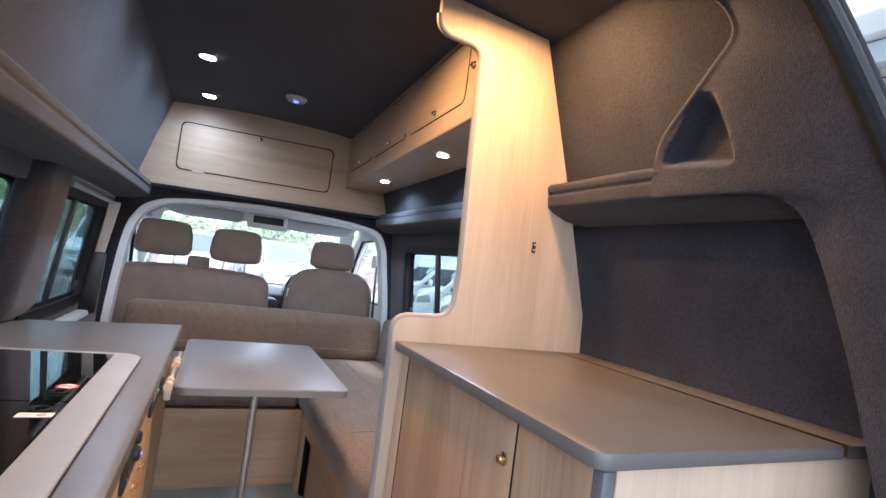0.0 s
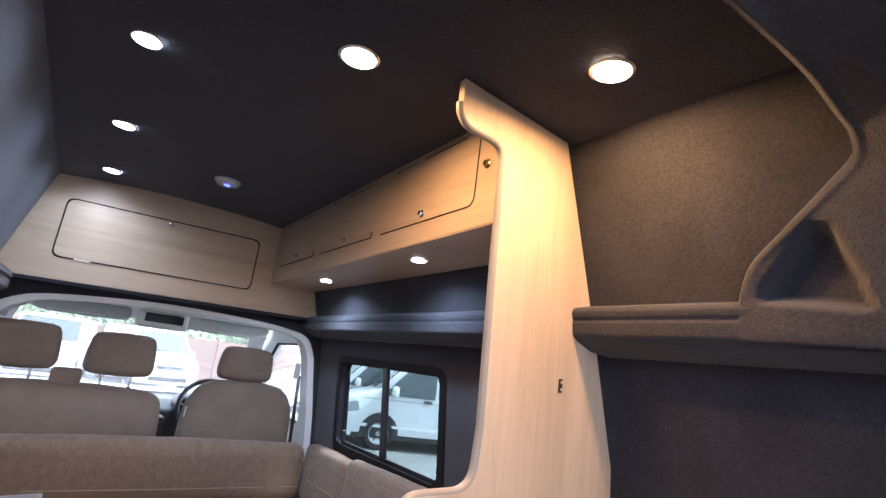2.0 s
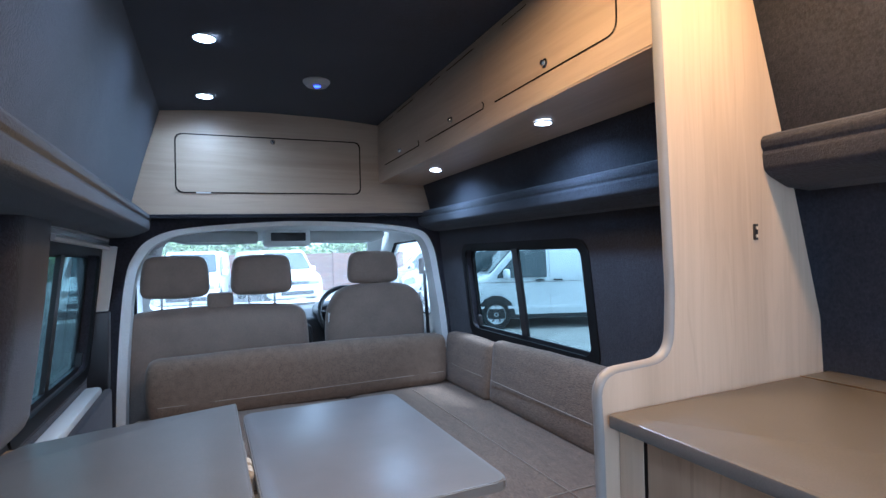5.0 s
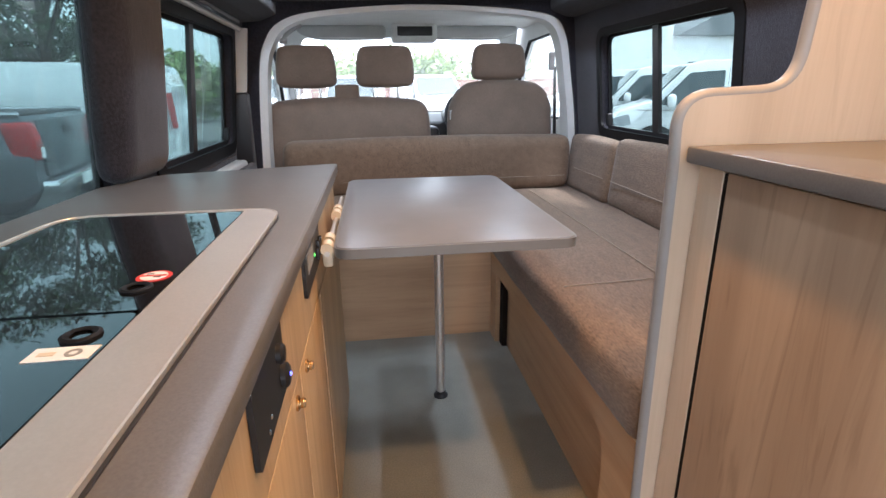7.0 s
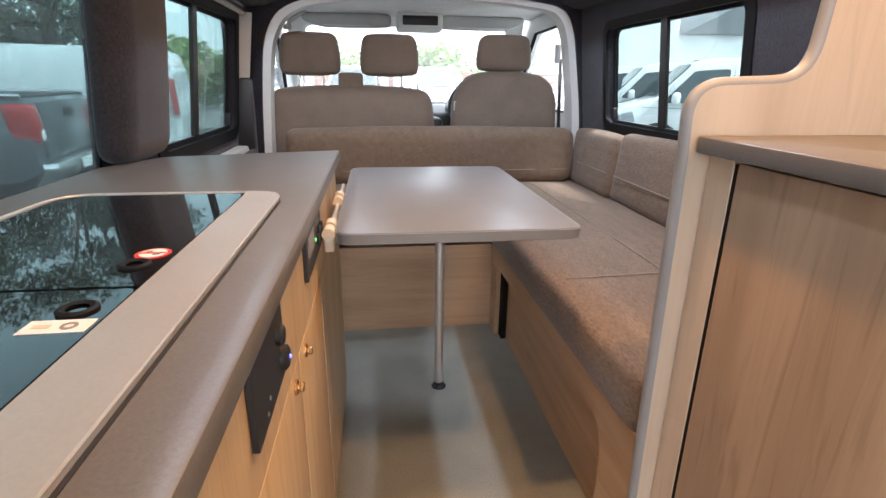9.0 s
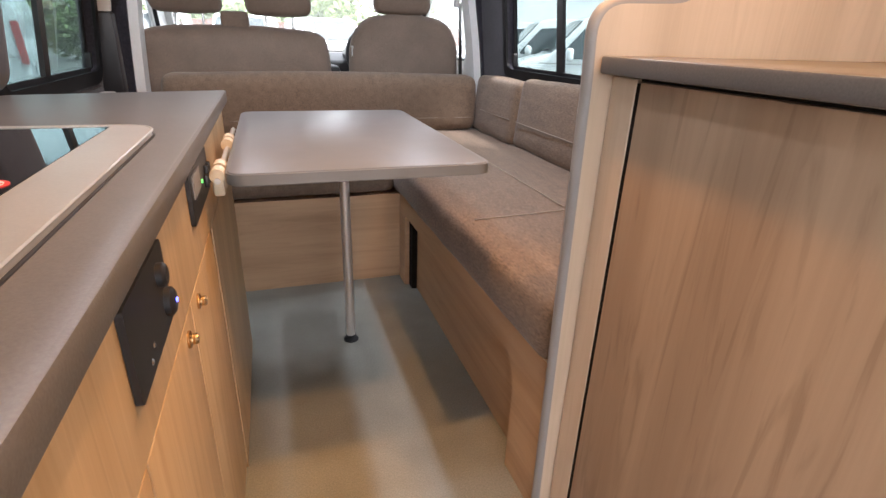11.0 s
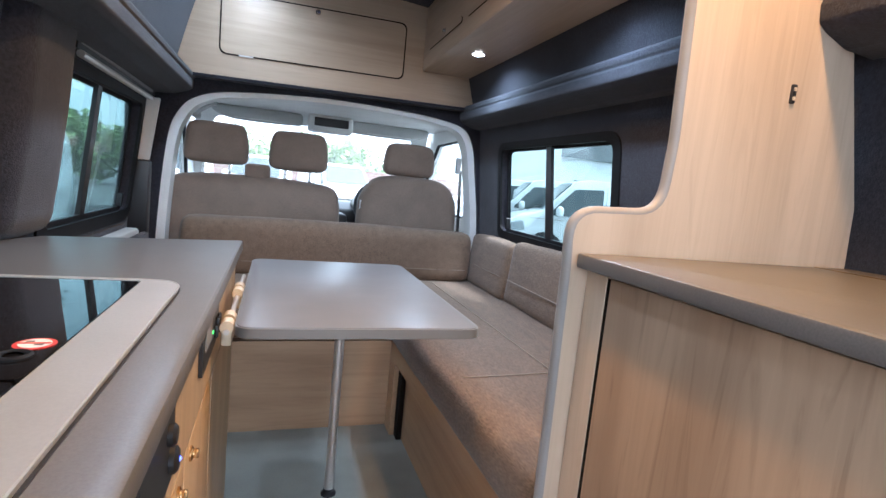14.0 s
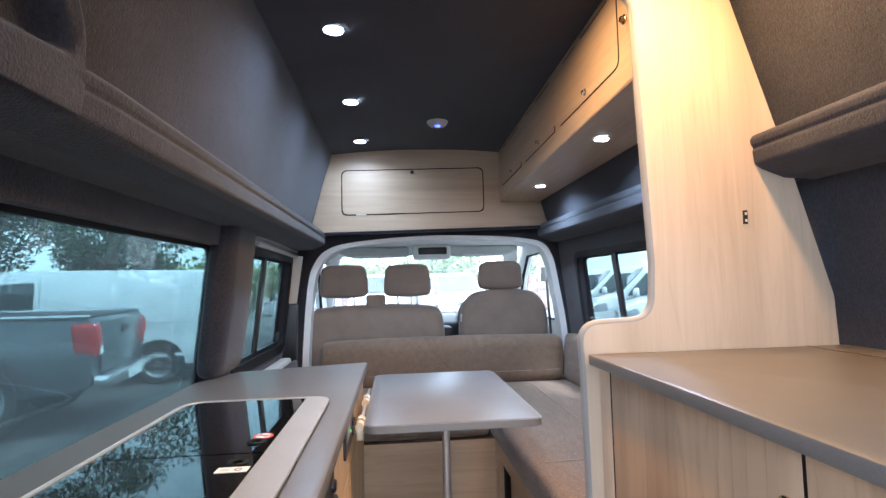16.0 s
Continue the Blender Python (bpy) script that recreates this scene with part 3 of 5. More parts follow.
part("lid_worktop", plate(fillet([(0.769, 0.703), (0.868, 0.70), (0.868, 1.484), (0.769, 1.484)], [0, 0.02, 0, 0], 4), 0.023, on_z(0.882), bevel=0.003), M_WORKTOP, unit)
part("joint_strip", box(0.7655, 0.7035, 0.885, 0.7688, 1.484, 0.9056), M_BRASS, unit, "thin bright metal joint strip", smooth=False)

# kitchen unit
kit = thing("kitchen_unit", label="tan oak kitchen unit with a taupe worktop and inset hob", category="kitchen unit")
FX = -0.308
part("carcass", box(-0.79, 0.75, 0.0, FX - 0.0215, 2.333, 0.741), M_OAKTAN, kit, smooth=False)
part("end_panel", box(-0.74, 2.3335, 0.0, FX, 2.350, 0.741, bevel=0.002), M_OAKTAN, kit, smooth=False)
part("fascia", box(FX - 0.021, 0.75, 0.587, FX, 2.333, 0.741, bevel=0.0015), M_OAKTAN, kit, smooth=False)
part("end_stile", box(FX - 0.021, 1.832, 0.0, FX, 2.333, 0.584, bevel=0.0015), M_OAKTAN, kit, smooth=False)
part("door_shadow", box(FX - 0.0212, 0.75, 0.0, FX - 0.012, 1.832, 0.587), M_GROOVE, kit, smooth=False)
for y0, y1, ky in ((1.521, 1.818, 1.571), (1.236, 1.516, 1.468), (0.950, 1.231, 1.00)):
    dd = part("door", box(FX - 0.011, y0, 0.03, FX, y1, 0.5852, bevel=0.0006), M_OAKTAN, kit)
    knob(dd, pose(FX, ky, 0.562, 0, 90, 0))
part("stile", box(FX - 0.011, 0.752, 0.0, FX, 0.945, 0.583, bevel=0.0015), M_OAKTAN, kit, smooth=False)
part("edge_post", box(FX - 0.011, 1.822, 0.0, FX + 0.001, 1.8315, 0.583), M_OAKTAN, kit, smooth=False)
ktop = fillet([(-0.291, 0.70), (-0.291, 2.358), (-0.735, 2.245), (-0.815, 2.07), (-0.818, 0.70)], [0.03, 0.006, 0.03, 0.08, 0.0], 5)
part("worktop", plate(ktop, 0.030, on_z(0.745), bevel=0.005), M_WORKTOP, kit, "taupe laminate worktop")

# control panels on the kitchen fascia
def control_panel(name, y0, y1, z0, z1, label):
    p = thing(name, label=label, category="control panel")
    part("panel_plate", plate(rrect(y0, z0, y1, z1, 0.006), 0.006, on_x(FX + 0.0005)), M_BLACK, p)
    return p


cp = control_panel("control_panel", 1.238, 1.392, 0.640, 0.728, "black socket panel with a blue light on the kitchen fascia")
for dy, dz, r in ((0.120, 0.066, 0.012), (0.134, 0.030, 0.015)):
    q = part("socket_cap", lathe([(0, 0), (r, 0), (r, 0.006), (r * 0.75, 0.009), (0, 0.010)], pose(FX + 0.006, 1.238 + dy, 0.636 + dz, 0, 90, 0), 20), M_BLACK, cp)
part("indicator_light", lathe([(0, 0), (0.0028, 0), (0.002, 0.0015), (0, 0.002)], pose(FX + 0.0155, 1.372, 0.667, 0, 90, 0), 12), M_BLUELED, cp)
part("screw", lathe([(0, 0), (0.003, 0), (0.002, 0.001), (0, 0.001)], pose(FX + 0.0065, 1.30, 0.660, 0, 90, 0), 10), M_CHROME, cp)
part("screw", lathe([(0, 0), (0.003, 0), (0.002, 0.001), (0, 0.001)], pose(FX + 0.0065, 1.285, 0.652, 0, 90, 0), 10), M_CHROME, cp)
cp2 = control_panel("switch_panel", 1.620, 1.842, 0.656, 0.731, "black switch panel with rocker switches on the kitchen fascia")
for k in range(4):
    part("rocker_switch", box(FX + 0.006, 1.775 + 0.015 * k, 0.672 + 0.012 * (k % 2), FX + 0.013, 1.785 + 0.015 * k, 0.694 + 0.012 * (k % 2), bevel=0.002), M_BLACK, cp2)
part("indicator_light", lathe([(0, 0), (0.004, 0), (0.003, 0.002), (0, 0.0025)], pose(FX + 0.0065, 1.745, 0.692, 0, 90, 0), 12), M_GREENLED, cp2)
part("screen", box(FX + 0.0062, 1.645, 0.690, FX + 0.0082, 1.72, 0.724), M_EDGE, cp2)

# hob and sink with glass lids
hob = thing("hob_sink", label="black glass lidded hob and sink in a steel frame", category="hob")
hob_out = fillet([(-0.708, 0.86), (-0.3505, 0.86), (-0.3505, 1.742), (-0.708, 1.742)], [0.03, 0.06, 0.055, 0.07], 8)
hob_in = fillet([(-0.699, 0.935), (-0.4105, 0.935), (-0.4105, 1.734), (-0.699, 1.734)], [0.02, 0.012, 0.012, 0.05], 6)
part("frame", plate(hob_out, 0.008, on_z(0.7765), [hob_in]), M_STEEL, hob, "brushed steel frame", smooth=False)
part("frame_lip", tube([(u, v, 0.7835) for u, v in hob_out], 0.0022, 6, closed=True), M_STEEL, hob)
# black rim: draws the seal and the shadow gap round the steel frame
part("frame_seal", plate(fillet([(-0.711, 0.857), (-0.3475, 0.857), (-0.3475, 1.745), (-0.711, 1.745)], [0.03, 0.06, 0.057, 0.07], 8), 0.0012, on_z(0.7752)), M_BLACK, hob, smooth=False)
for lid_out in (rrect(-0.696, 0.938, -0.4135, 1.310, 0.010, 4), fillet([(-0.696, 1.3155), (-0.4135, 1.3155), (-0.4135, 1.731), (-0.696, 1.731)], [0.008, 0.008, 0.010, 0.05], 5)):
    part("glass_lid", plate(lid_out, 0.006, on_z(0.7775)), M_BLACKGLASS, hob, "black glass lid")
for yy in (1.374, 1.264):
    part("finger_grommet", lathe([(0.009, 0), (0.0165, 0), (0.0165, 0.002), (0.0135, 0.0035), (0.009, 0.002)], pose(-0.442, yy, 0.7836), 24), M_RUBBER, hob, "black rubber finger ring")
stk = part("warning_sticker", lathe([(0, 0), (0.019, 0), (0.019, 0.0006), (0, 0.0006)], pose(-0.438, 1.411, 0.7836), 24), M_RED, hob, "round red and white warning sticker")
part("sticker_face", lathe([(0, 0), (0.0145, 0), (0.0145, 0.0005), (0, 0.0005)], pose(-0.438, 1.411, 0.7843), 24), M_LABEL, stk)
part("sticker_slash", box(-0.452, 1.409, 0.7849, -0.424, 1.413, 0.7852), M_RED, stk)
for dx, dy in ((-0.006, 0.006), (0.005, -0.005)):
    part("sticker_bar", box(-0.438 + dx - 0.004, 1.411 + dy - 0.0015, 0.7849, -0.438 + dx + 0.004, 1.411 + dy + 0.0015, 0.7851), M_BLACK, stk)
lbl = part("paper_label", box(-0.466, 1.221, 0.7836, -0.416, 1.244, 0.7842), M_LABEL, hob, "white paper label", smooth=False)
part("label_print", lathe([(0.0035, 0), (0.0065, 0), (0.0065, 0.0004), (0.0035, 0.0004)], pose(-0.432, 1.232, 0.7843), 16), M_EDGE, lbl)
part("label_bar", box(-0.459, 1.229, 0.7843, -0.446, 1.235, 0.7846), M_CREAM, lbl)

# table on a rail
table = thing("dining_table", label="grey laminate table on one steel leg, clipped to the kitchen unit", category="table")
t_out = rrect(-0.2655, 1.750, 0.215, 2.502, 0.035, 6)
part("tabletop", plate(t_out, 0.024, on_z(0.676), bevel=0.003), M_TABLE, table)
part("edging", ring_plate(rrect(-0.268, 1.7475, 0.2175, 2.5045, 0.037, 6), 0.003, 0.019, on_z(0.6785)), M_TABLEEDGE, table, "grey edge trim")
part("leg", tube([(-0.003, 2.291, 0.012), (-0.003, 2.291, 0.662)], 0.0145, 16), M_STEEL, table, "brushed steel leg")
part("foot", lathe([(0, 0), (0.024, 0), (0.024, 0.004), (0.016, 0.012), (0.016, 0.02), (0, 0.02)], pose(-0.003, 2.291, 0.0), 20), M_BLACK, table, "black rubber foot")
part("leg_bracket", lathe([(0, 0), (0.045, 0), (0.045, 0.006), (0.02, -0.012), (0, -0.012)], pose(-0.003, 2.291, 0.670), 20), M_STEEL, table)
rail = thing("table_rail", label="cream plastic clips on a steel rail holding the table", category="rail")
part("bar", tube([(-0.2815, 1.775, 0.682), (-0.2815, 2.30, 0.682)], 0.0055, 10), M_STEEL, rail)
for yy in (1.795, 1.845, 2.065, 2.115):
    c = bmesh.new()
    add_box(c, -0.2915, yy - 0.011, 0.652, -0.2715, yy + 0.011, 0.699, bevel=0.005)
    add_tube(c, [(-0.2815, yy - 0.016, 0.690), (-0.2815, yy + 0.016, 0.690)], 0.0125, 12)
    part("clip", c, M_CREAM, rail, "cream plastic clip")

# benches
bench = thing("side_bench", label="oak-fronted storage bench along the van side", category="bench")
BX = 0.262
part("front_board", plate([(1.532, 0.0), (1.665, 0.0), *fillet([(1.665, 0.0), (1.665, 0.293), (2.630, 0.293), (2.630, 0.0)], [0, 0.07, 0.02, 0], 8)[1:-1], (2.630, 0.0), (2.715, 0.0), (2.715, 0.367), (1.532, 0.367)], 0.018, on_x(BX)), M_OAKLOW_SHADED, bench, smooth=False)
part("inset_shadow", box(BX + 0.0185, 2.588, 0.0, BX + 0.038, 2.640, 0.30), M_GROOVE, bench, smooth=False)
part("inset_board", box(BX + 0.040, 1.54, 0.0, BX + 0.054, 2.71, 0.345), M_OAKLOW_SHADED, bench, smooth=False)
part("top_edge", tube([(BX + 0.004, 1.534, 0.369), (BX + 0.004, 1.95, 0.369)], 0.005, 8), M_CREAM, bench)
part("end_board", box(BX + 0.058, 1.514, 0.0, 0.85, 1.53, 0.35), M_OAKZ, bench, smooth=False)
part("top_board", box(BX + 0.002, 1.532, 0.346, 0.868, 3.40, 0.358), M_OAKY, bench, smooth=False)
fb = thing("front_bench", label="oak-fronted storage bench across behind the cab", category="bench")
part("front_board", box(-0.76, 2.722, 0.0, BX + 0.02, 2.740, 0.352), M_OAKLOWX_SHADED, fb, smooth=False)
part("top_board", box(-0.76, 2.745, 0.340, BX + 0.0, 3.40, 0.352), M_OAKLOWX_SHADED, fb, smooth=False)


def soft(name, bm, label, category="cushion", group=""):
    return tagged(part(name, bm, M_CLOTH), label, category, group)


c1 = soft("seat_cushion", cushion(0.248, 1.535, 0.362, 0.845, 3.395, 0.492, r=0.030, puff=0.012), "long taupe corduroy bench cushion")
c2 = soft("seat_cushion", cushion(-0.66, 2.712, 0.362, 0.244, 3.395, 0.490, r=0.030, puff=0.012), "taupe corduroy bench cushion behind the table")
b1 = soft("back_cushion", cushion(-0.598, 3.245, 0.494, 0.776, 3.375, 0.750, r=0.040, puff=0.012), "long brown corduroy backrest cushion across the cab opening")


def lean_x(p):
    p.x += 0.10 * (p.z - 0.49)
    return p


b2 = soft("back_cushion", cushion(0.780, 2.868, 0.494, 0.862, 3.330, 0.752, r=0.026, puff=0.008, shape=lean_x), "short taupe backrest cushion under the side window", group="side backrests")
b3 = soft("back_cushion", cushion(0.790, 1.545, 0.494, 0.862, 2.862, 0.770, r=0.028, puff=0.012, shape=lean_x), "long taupe backrest cushion under the side window", group="side backrests")


def seam(parent, pts, r=0.0016):
    return part("seam", tube(pts, r, 6), M_STITCH, parent)


seam(c1, [(0.55, 1.56, 0.5045), (0.55, 2.4, 0.5055), (0.55, 3.2, 0.5045)])
seam(c1, [(0.28, 1.98, 0.498), (0.55, 1.98, 0.505), (0.80, 1.98, 0.499)])
seam(b3, [(0.7885, 1.6, 0.60), (0.7865, 2.2, 0.60), (0.7895, 2.83, 0.60)])
seam(b2, [(0.7865, 2.89, 0.60), (0.784, 3.05, 0.60), (0.7865, 3.22, 0.60)])
seam(b1, [(-0.56, 3.244, 0.56), (0.05, 3.2325, 0.56), (0.75, 3.244, 0.56)])

# over-cab locker
fl = thing("overcab_locker", label="pale oak locker front over the cab with one rounded flap door", category="locker")
fl_out = [(-0.664, 1.372), (0.757, 1.399), (0.66, 1.70), (0.61, 1.86), (-0.52, 1.86), (-0.545, 1.83)]
part("front_board", plate(fl_out, 0.018, on_y(3.35)), M_OAKX, fl, smooth=False)
part("underside", plate([(-0.664, 1.358), (0.757, 1.385), (0.757, 1.398), (-0.664, 1.371)], 0.075, on_y(3.345)), M_CARPET, fl, smooth=False)
door_out = fillet([(-0.484, 1.469), (0.356, 1.484), (0.356, 1.752), (-0.484, 1.736)], 0.035, 6)
fd = part("flap_door", plate([(-0.064 + (u + 0.064) * 0.99, 1.61 + (v - 1.61) * 0.97) for u, v in door_out], 0.004, on_y(3.3475)), M_OAKX, fl)
part("groove", ring_plate(door_out, 0.006, 0.0035, on_y(3.3472)), M_GROOVE, fl)
knob(fd, pose(-0.069, 3.347, 1.722, 90, 0, 0), M_CHROME, 0.009)
part("hinge", box(-0.40, 3.3455, 1.470, -0.34, 3.348, 1.4765), M_STEEL, fl, "small steel hinge")

# side lockers over the bench
sl = thing("side_locker", label="pale oak overhead lockers with rounded flap doors and downlights", category="locker")
SLX0, SLX1 = 0.408, 0.452


def sl_place(off):
    def place(u, v, w):
        return Vector((SLX0 + (u - 1.515) / (3.35 - 1.515) * (SLX1 - SLX0) + off + w, u, v))
    return place


part("front_board", plate([(1.514, 1.562), (3.348, 1.548), (3.348, 1.859), (1.514, 1.859)], 0.018, sl_place(0)), M_OAKY, sl, smooth=False)
part("bottom_board", plate([(0.410, 1.514), (0.70, 1.514), (0.70, 3.348), (0.453, 3.348)], 0.014, lambda u, v, w: Vector((u, v, 1.560 - 0.0076 * (v - 1.514) - w + 0.012))), M_OAKY, sl, smooth=False)
for y0, y1, ky in ((1.612, 2.118, 1.862), (2.190, 2.675, 2.43), (2.755, 3.235, 2.99)):
    o = rrect(y0, 1.622, y1, 1.828, 0.028, 6)
    dd = part("flap_door", plate(o, 0.004, sl_place(-0.0008)), M_OAKY, sl)
    end = fillet([(y1, 1.6215), (y0, 1.6215), (y0, 1.826 if y0 < 1.7 else 1.640), (y0 + 0.03, 1.8285 if y0 < 1.7 else 1.650)], [0, 0.03 if y0 < 1.7 else 0.012, 0.02, 0], 6)
    joint = end[:-1] if y0 > 1.7 else end
    part("groove", tube([sl_place(-0.0006)(u, v, 0) for u, v in joint], 0.0021, 6), M_GROOVE, sl)
    part("groove", tube([sl_place(-0.0006)(u, 1.8285, 0) for u in (y0 + 0.06, y0 + 0.27)], 0.0016, 6), M_GROOVE, sl)
    part("groove", tube([sl_place(-0.0006)(u, 1.8285, 0) for u in (y0 + 0.33, y1 - 0.05)], 0.0012, 6), M_GROOVE, sl)
    knob(dd, Matrix.Translation(sl_place(-0.0008)(ky, 1.646, 0)) @ pose(0, 0, 0, 0, -90, 0), M_CHROME, 0.009)
knob(sl, Matrix.Translation(sl_place(-0.001)(1.568, 1.722, 0)) @ pose(0, 0, 0, 0, -90, 0), M_BRASS, 0.010, "switch")


def ceiling_spot(x, y, z, r, lens, label):
    t = thing("downlight", label=label, category="light", group="downlights")
    part("bezel", lathe([(r * 0.84, 0.0), (r, 0.0), (r, -0.002), (r * 0.92, -0.0045), (r * 0.84, -0.0045)], pose(x, y, z), 28), M_CHROME, t, "chrome bezel")
    part("lens", lathe([(0, -0.0034), (r * 0.82, -0.0034), (r * 0.82, 0.0), (0, 0.0)], pose(x, y, z - 0.0005), 24), lens, t)
    return t


for x, y in COOL_AT:
    ceiling_spot(x, y, ceil_z(x), 0.036, M_LED, "round cool white LED downlight in the ceiling")
for x, y in WARM_AT:
    ceiling_spot(x, y, ceil_z(x), 0.047, M_LEDWARM, "round warm white LED downlight in the ceiling")
for x, y in UNDER_AT:
    ceiling_spot(x, y, 1.557 - 0.0076 * (y - 1.514), 0.028, M_LED, "round cool white LED downlight under the locker")
v = thing("smoke_alarm", label="round grey ceiling alarm with a blue light", category="alarm")
part("body", lathe([(0, 0), (0.052, 0), (0.052, -0.006), (0.040, -0.020), (0.012, -0.024), (0, -0.024)], pose(0.041, 2.83, CEIL_Z), 28), M_VISOR, v)
part("indicator", lathe([(0, -0.0235), (0.013, -0.0235), (0.012, -0.026), (0, -0.027)], pose(0.041, 2.82, CEIL_Z), 16), M_BLUELED, v)

# windows
def van_window(name, place, win, bar_y, glassmat, label):
    y0, z0, y1, z1 = win
    w = thing(name, label=label, category="window", kind="structure")
    out = rrect(y0 - 0.012, z0 - 0.012, y1 + 0.012, z1 + 0.012, 0.055)
    part("window_frame", plate(out, 0.016, lambda u, v, t: place(u, v, 0.034 + t), [rrect(y0 + 0.012, z0 + 0.012, y1 - 0.012, z1 - 0.012, 0.04)]), M_RUBBER, w)
    g = part("pane", plate(rrect(y0 + 0.005, z0 + 0.005, y1 - 0.005, z1 - 0.005, 0.04), 0.004, lambda u, v, t: place(u, v, 0.040 + t)), glassmat, w)
    g.visible_shadow = False
    if bar_y:
        part("surround", plate(rrect(y0 - 0.034, z0 - 0.036, y1 + 0.026, z1 + 0.026, 0.07), 0.010, lambda u, v, t: place(u, v, t - 0.006), [rrect(y0 + 0.006, z0 + 0.010, y1 - 0.006, z1 - 0.006, 0.045)]), M_RUBBER, w, "black rubber surround")
        part("bar", plate([(bar_y - 0.022, z0 + 0.006), (bar_y + 0.022, z0 + 0.006), (bar_y + 0.030, z1 - 0.006), (bar_y - 0.012, z1 - 0.006)], 0.014, lambda u, v, t: place(u, v, 0.022 + t)), M_BLACK, w)
        part("bottom_channel", plate([(y0 + 0.02, z0 + 0.002), (y1 - 0.02, z0 + 0.002), (y1 - 0.02, z0 + 0.022), (y0 + 0.02, z0 + 0.022)], 0.012, lambda u, v, t: place(u, v, 0.022 + t)), M_BLACK, w)
        part("catch", plate(rrect(y1 - 0.05, z0 + 0.02, y1 - 0.028, z0 + 0.075, 0.006), 0.018, lambda u, v, t: place(u, v, 0.012 + t)), M_BLACK, w)
    return w


van_window("window_1", tilt_right, R_WIN, 2.70, M_SIDEGLASS, "black-framed sliding window in the van side")
van_window("window_2", tilt_left, L_WIN_REAR, 0, M_PRIVACY, "large fixed tinted window in the van side")
van_window("window_3", tilt_left, L_WIN_DOOR, 2.78, M_PRIVACY, "black-framed sliding window in the van door")

# ---- cab ----
structure("cab_floor", box(-0.84, 3.451, -0.12, 0.92, 5.05, -0.04), M_BLACK, "dark rubber cab floor", "floor", False)


def cab_side(flip):
    nm = "left" if flip else "right"

    def place(u, v, w):
        x = 0.865 - 0.10 * max(0.0, v - 0.8) + w
        return Vector((mx(x) if flip else x, u, v))

    hole = fillet([(3.66, 0.80), (4.70, 0.80), (4.40, 1.10), (4.18, 1.255), (3.66, 1.265)], [0.05, 0.05, 0.1, 0.06, 0.05], 5)
    s = structure("cab_wall_" + nm, plate([(3.452, -0.1), (5.05, -0.1), (5.05, 0.80), (4.30, 1.36), (3.452, 1.38)], 0.05, place, [hole]), M_TRIM, "light grey trimmed cab side with its door window", "wall")
    part("door_glass", plate(hole, 0.004, lambda u, v, w: place(u, v, 0.03 + w)), M_WINDOW, s).visible_shadow = False
    part("glass_seal", tube([place(u, v, 0.012) for u, v in hole], 0.012, 8, closed=True), M_RUBBER, s)
    belt = thing("seat_belt", label="grey seat belt and its anchor on the cab pillar", category="seat belt", group="seat belts")
    part("anchor", cushion(*((mx(0.775), 3.535, 1.06, mx(0.745), 3.56, 1.15) if flip else (0.745, 3.535, 1.06, 0.775, 3.56, 1.15)), r=0.008, puff=0.0, cell=0.03, wave=0), M_VISOR, belt)
    part("webbing", plate([(0, 0.2), (0.045, 0.2), (0.045, 1.08), (0, 1.08)], 0.002, lambda u, v, w: Vector(((mx(0.782) if flip else 0.782) + w - (1.08 - v) * (-0.05 if flip else 0.05) * -1, 3.54 + u, v))), M_BLACK, belt)
    return s


cab_side(False)
cab_side(True)
structure("cab_roof", plate([(3.452, 1.352), (4.28, 1.335), (4.30, 1.375), (3.452, 1.40)], 1.66, lambda u, v, w: Vector((-0.79 + w, u, v))), M_TRIM, "light grey cab headlining", "ceiling", False)
# windscreen
def screen(u, v, w):
    return Vector((u, 4.28 + (1.345 - v) * 1.42 + w * 0.57, v + w * 0.82))


ws = thing("windscreen", label="wide curved windscreen in a grey frame", category="window", kind="structure")
wout = fillet([(-0.78, 0.80), (0.86, 0.80), (0.70, 1.345), (-0.62, 1.345)], 0.04, 4)
gl = part("pane", plate(wout, 0.005, screen), M_WINDOW, ws)
gl.visible_shadow = False
part("frame", plate(fillet([(-0.86, 0.74), (0.94, 0.74), (0.76, 1.39), (-0.68, 1.39)], 0.03, 4), 0.03, lambda u, v, w: screen(u, v, w - 0.02), [fillet([(-0.76, 0.82), (0.84, 0.82), (0.675, 1.30), (-0.595, 1.30)], 0.06, 5)]), M_TRIM, ws)
# visors and roof console
for x0, x1, outer in ((-0.590, -0.080, -0.590), (0.205, 0.735, 0.735)):
    # the outer end tapers upwards
    vis = tagged(part("sun_visor", cushion(x0, 4.135, 1.262, x1, 4.175, 1.338, r=0.019, puff=0.006, cell=0.04, wave=0.0,
                                           shape=lambda p, o=outer: Vector((p.x, p.y, p.z + (1.338 - p.z) * 0.45 * max(0.0, 1 - abs(p.x - o) / 0.14) ** 2 * (1 if p.z < 1.32 else 0)))), M_VISOR),
                 "folded grey sun visor", "sun visor", "sun visors")
    part("trim_line", tube([(x0 + 0.12, 4.133, 1.270), (x1 - 0.12, 4.133, 1.270)], 0.003, 6), M_TRIM, vis)
grab = thing("grab_handle", label="grey grab handle on the windscreen pillar", category="grab handle")
part("loop", tube(smooth_line([(-0.600, 3.62, 1.215), (-0.585, 3.595, 1.232), (-0.556, 3.585, 1.252), (-0.535, 3.60, 1.268), (-0.528, 3.63, 1.280)], 4), 0.010, 8), M_VISOR, grab)
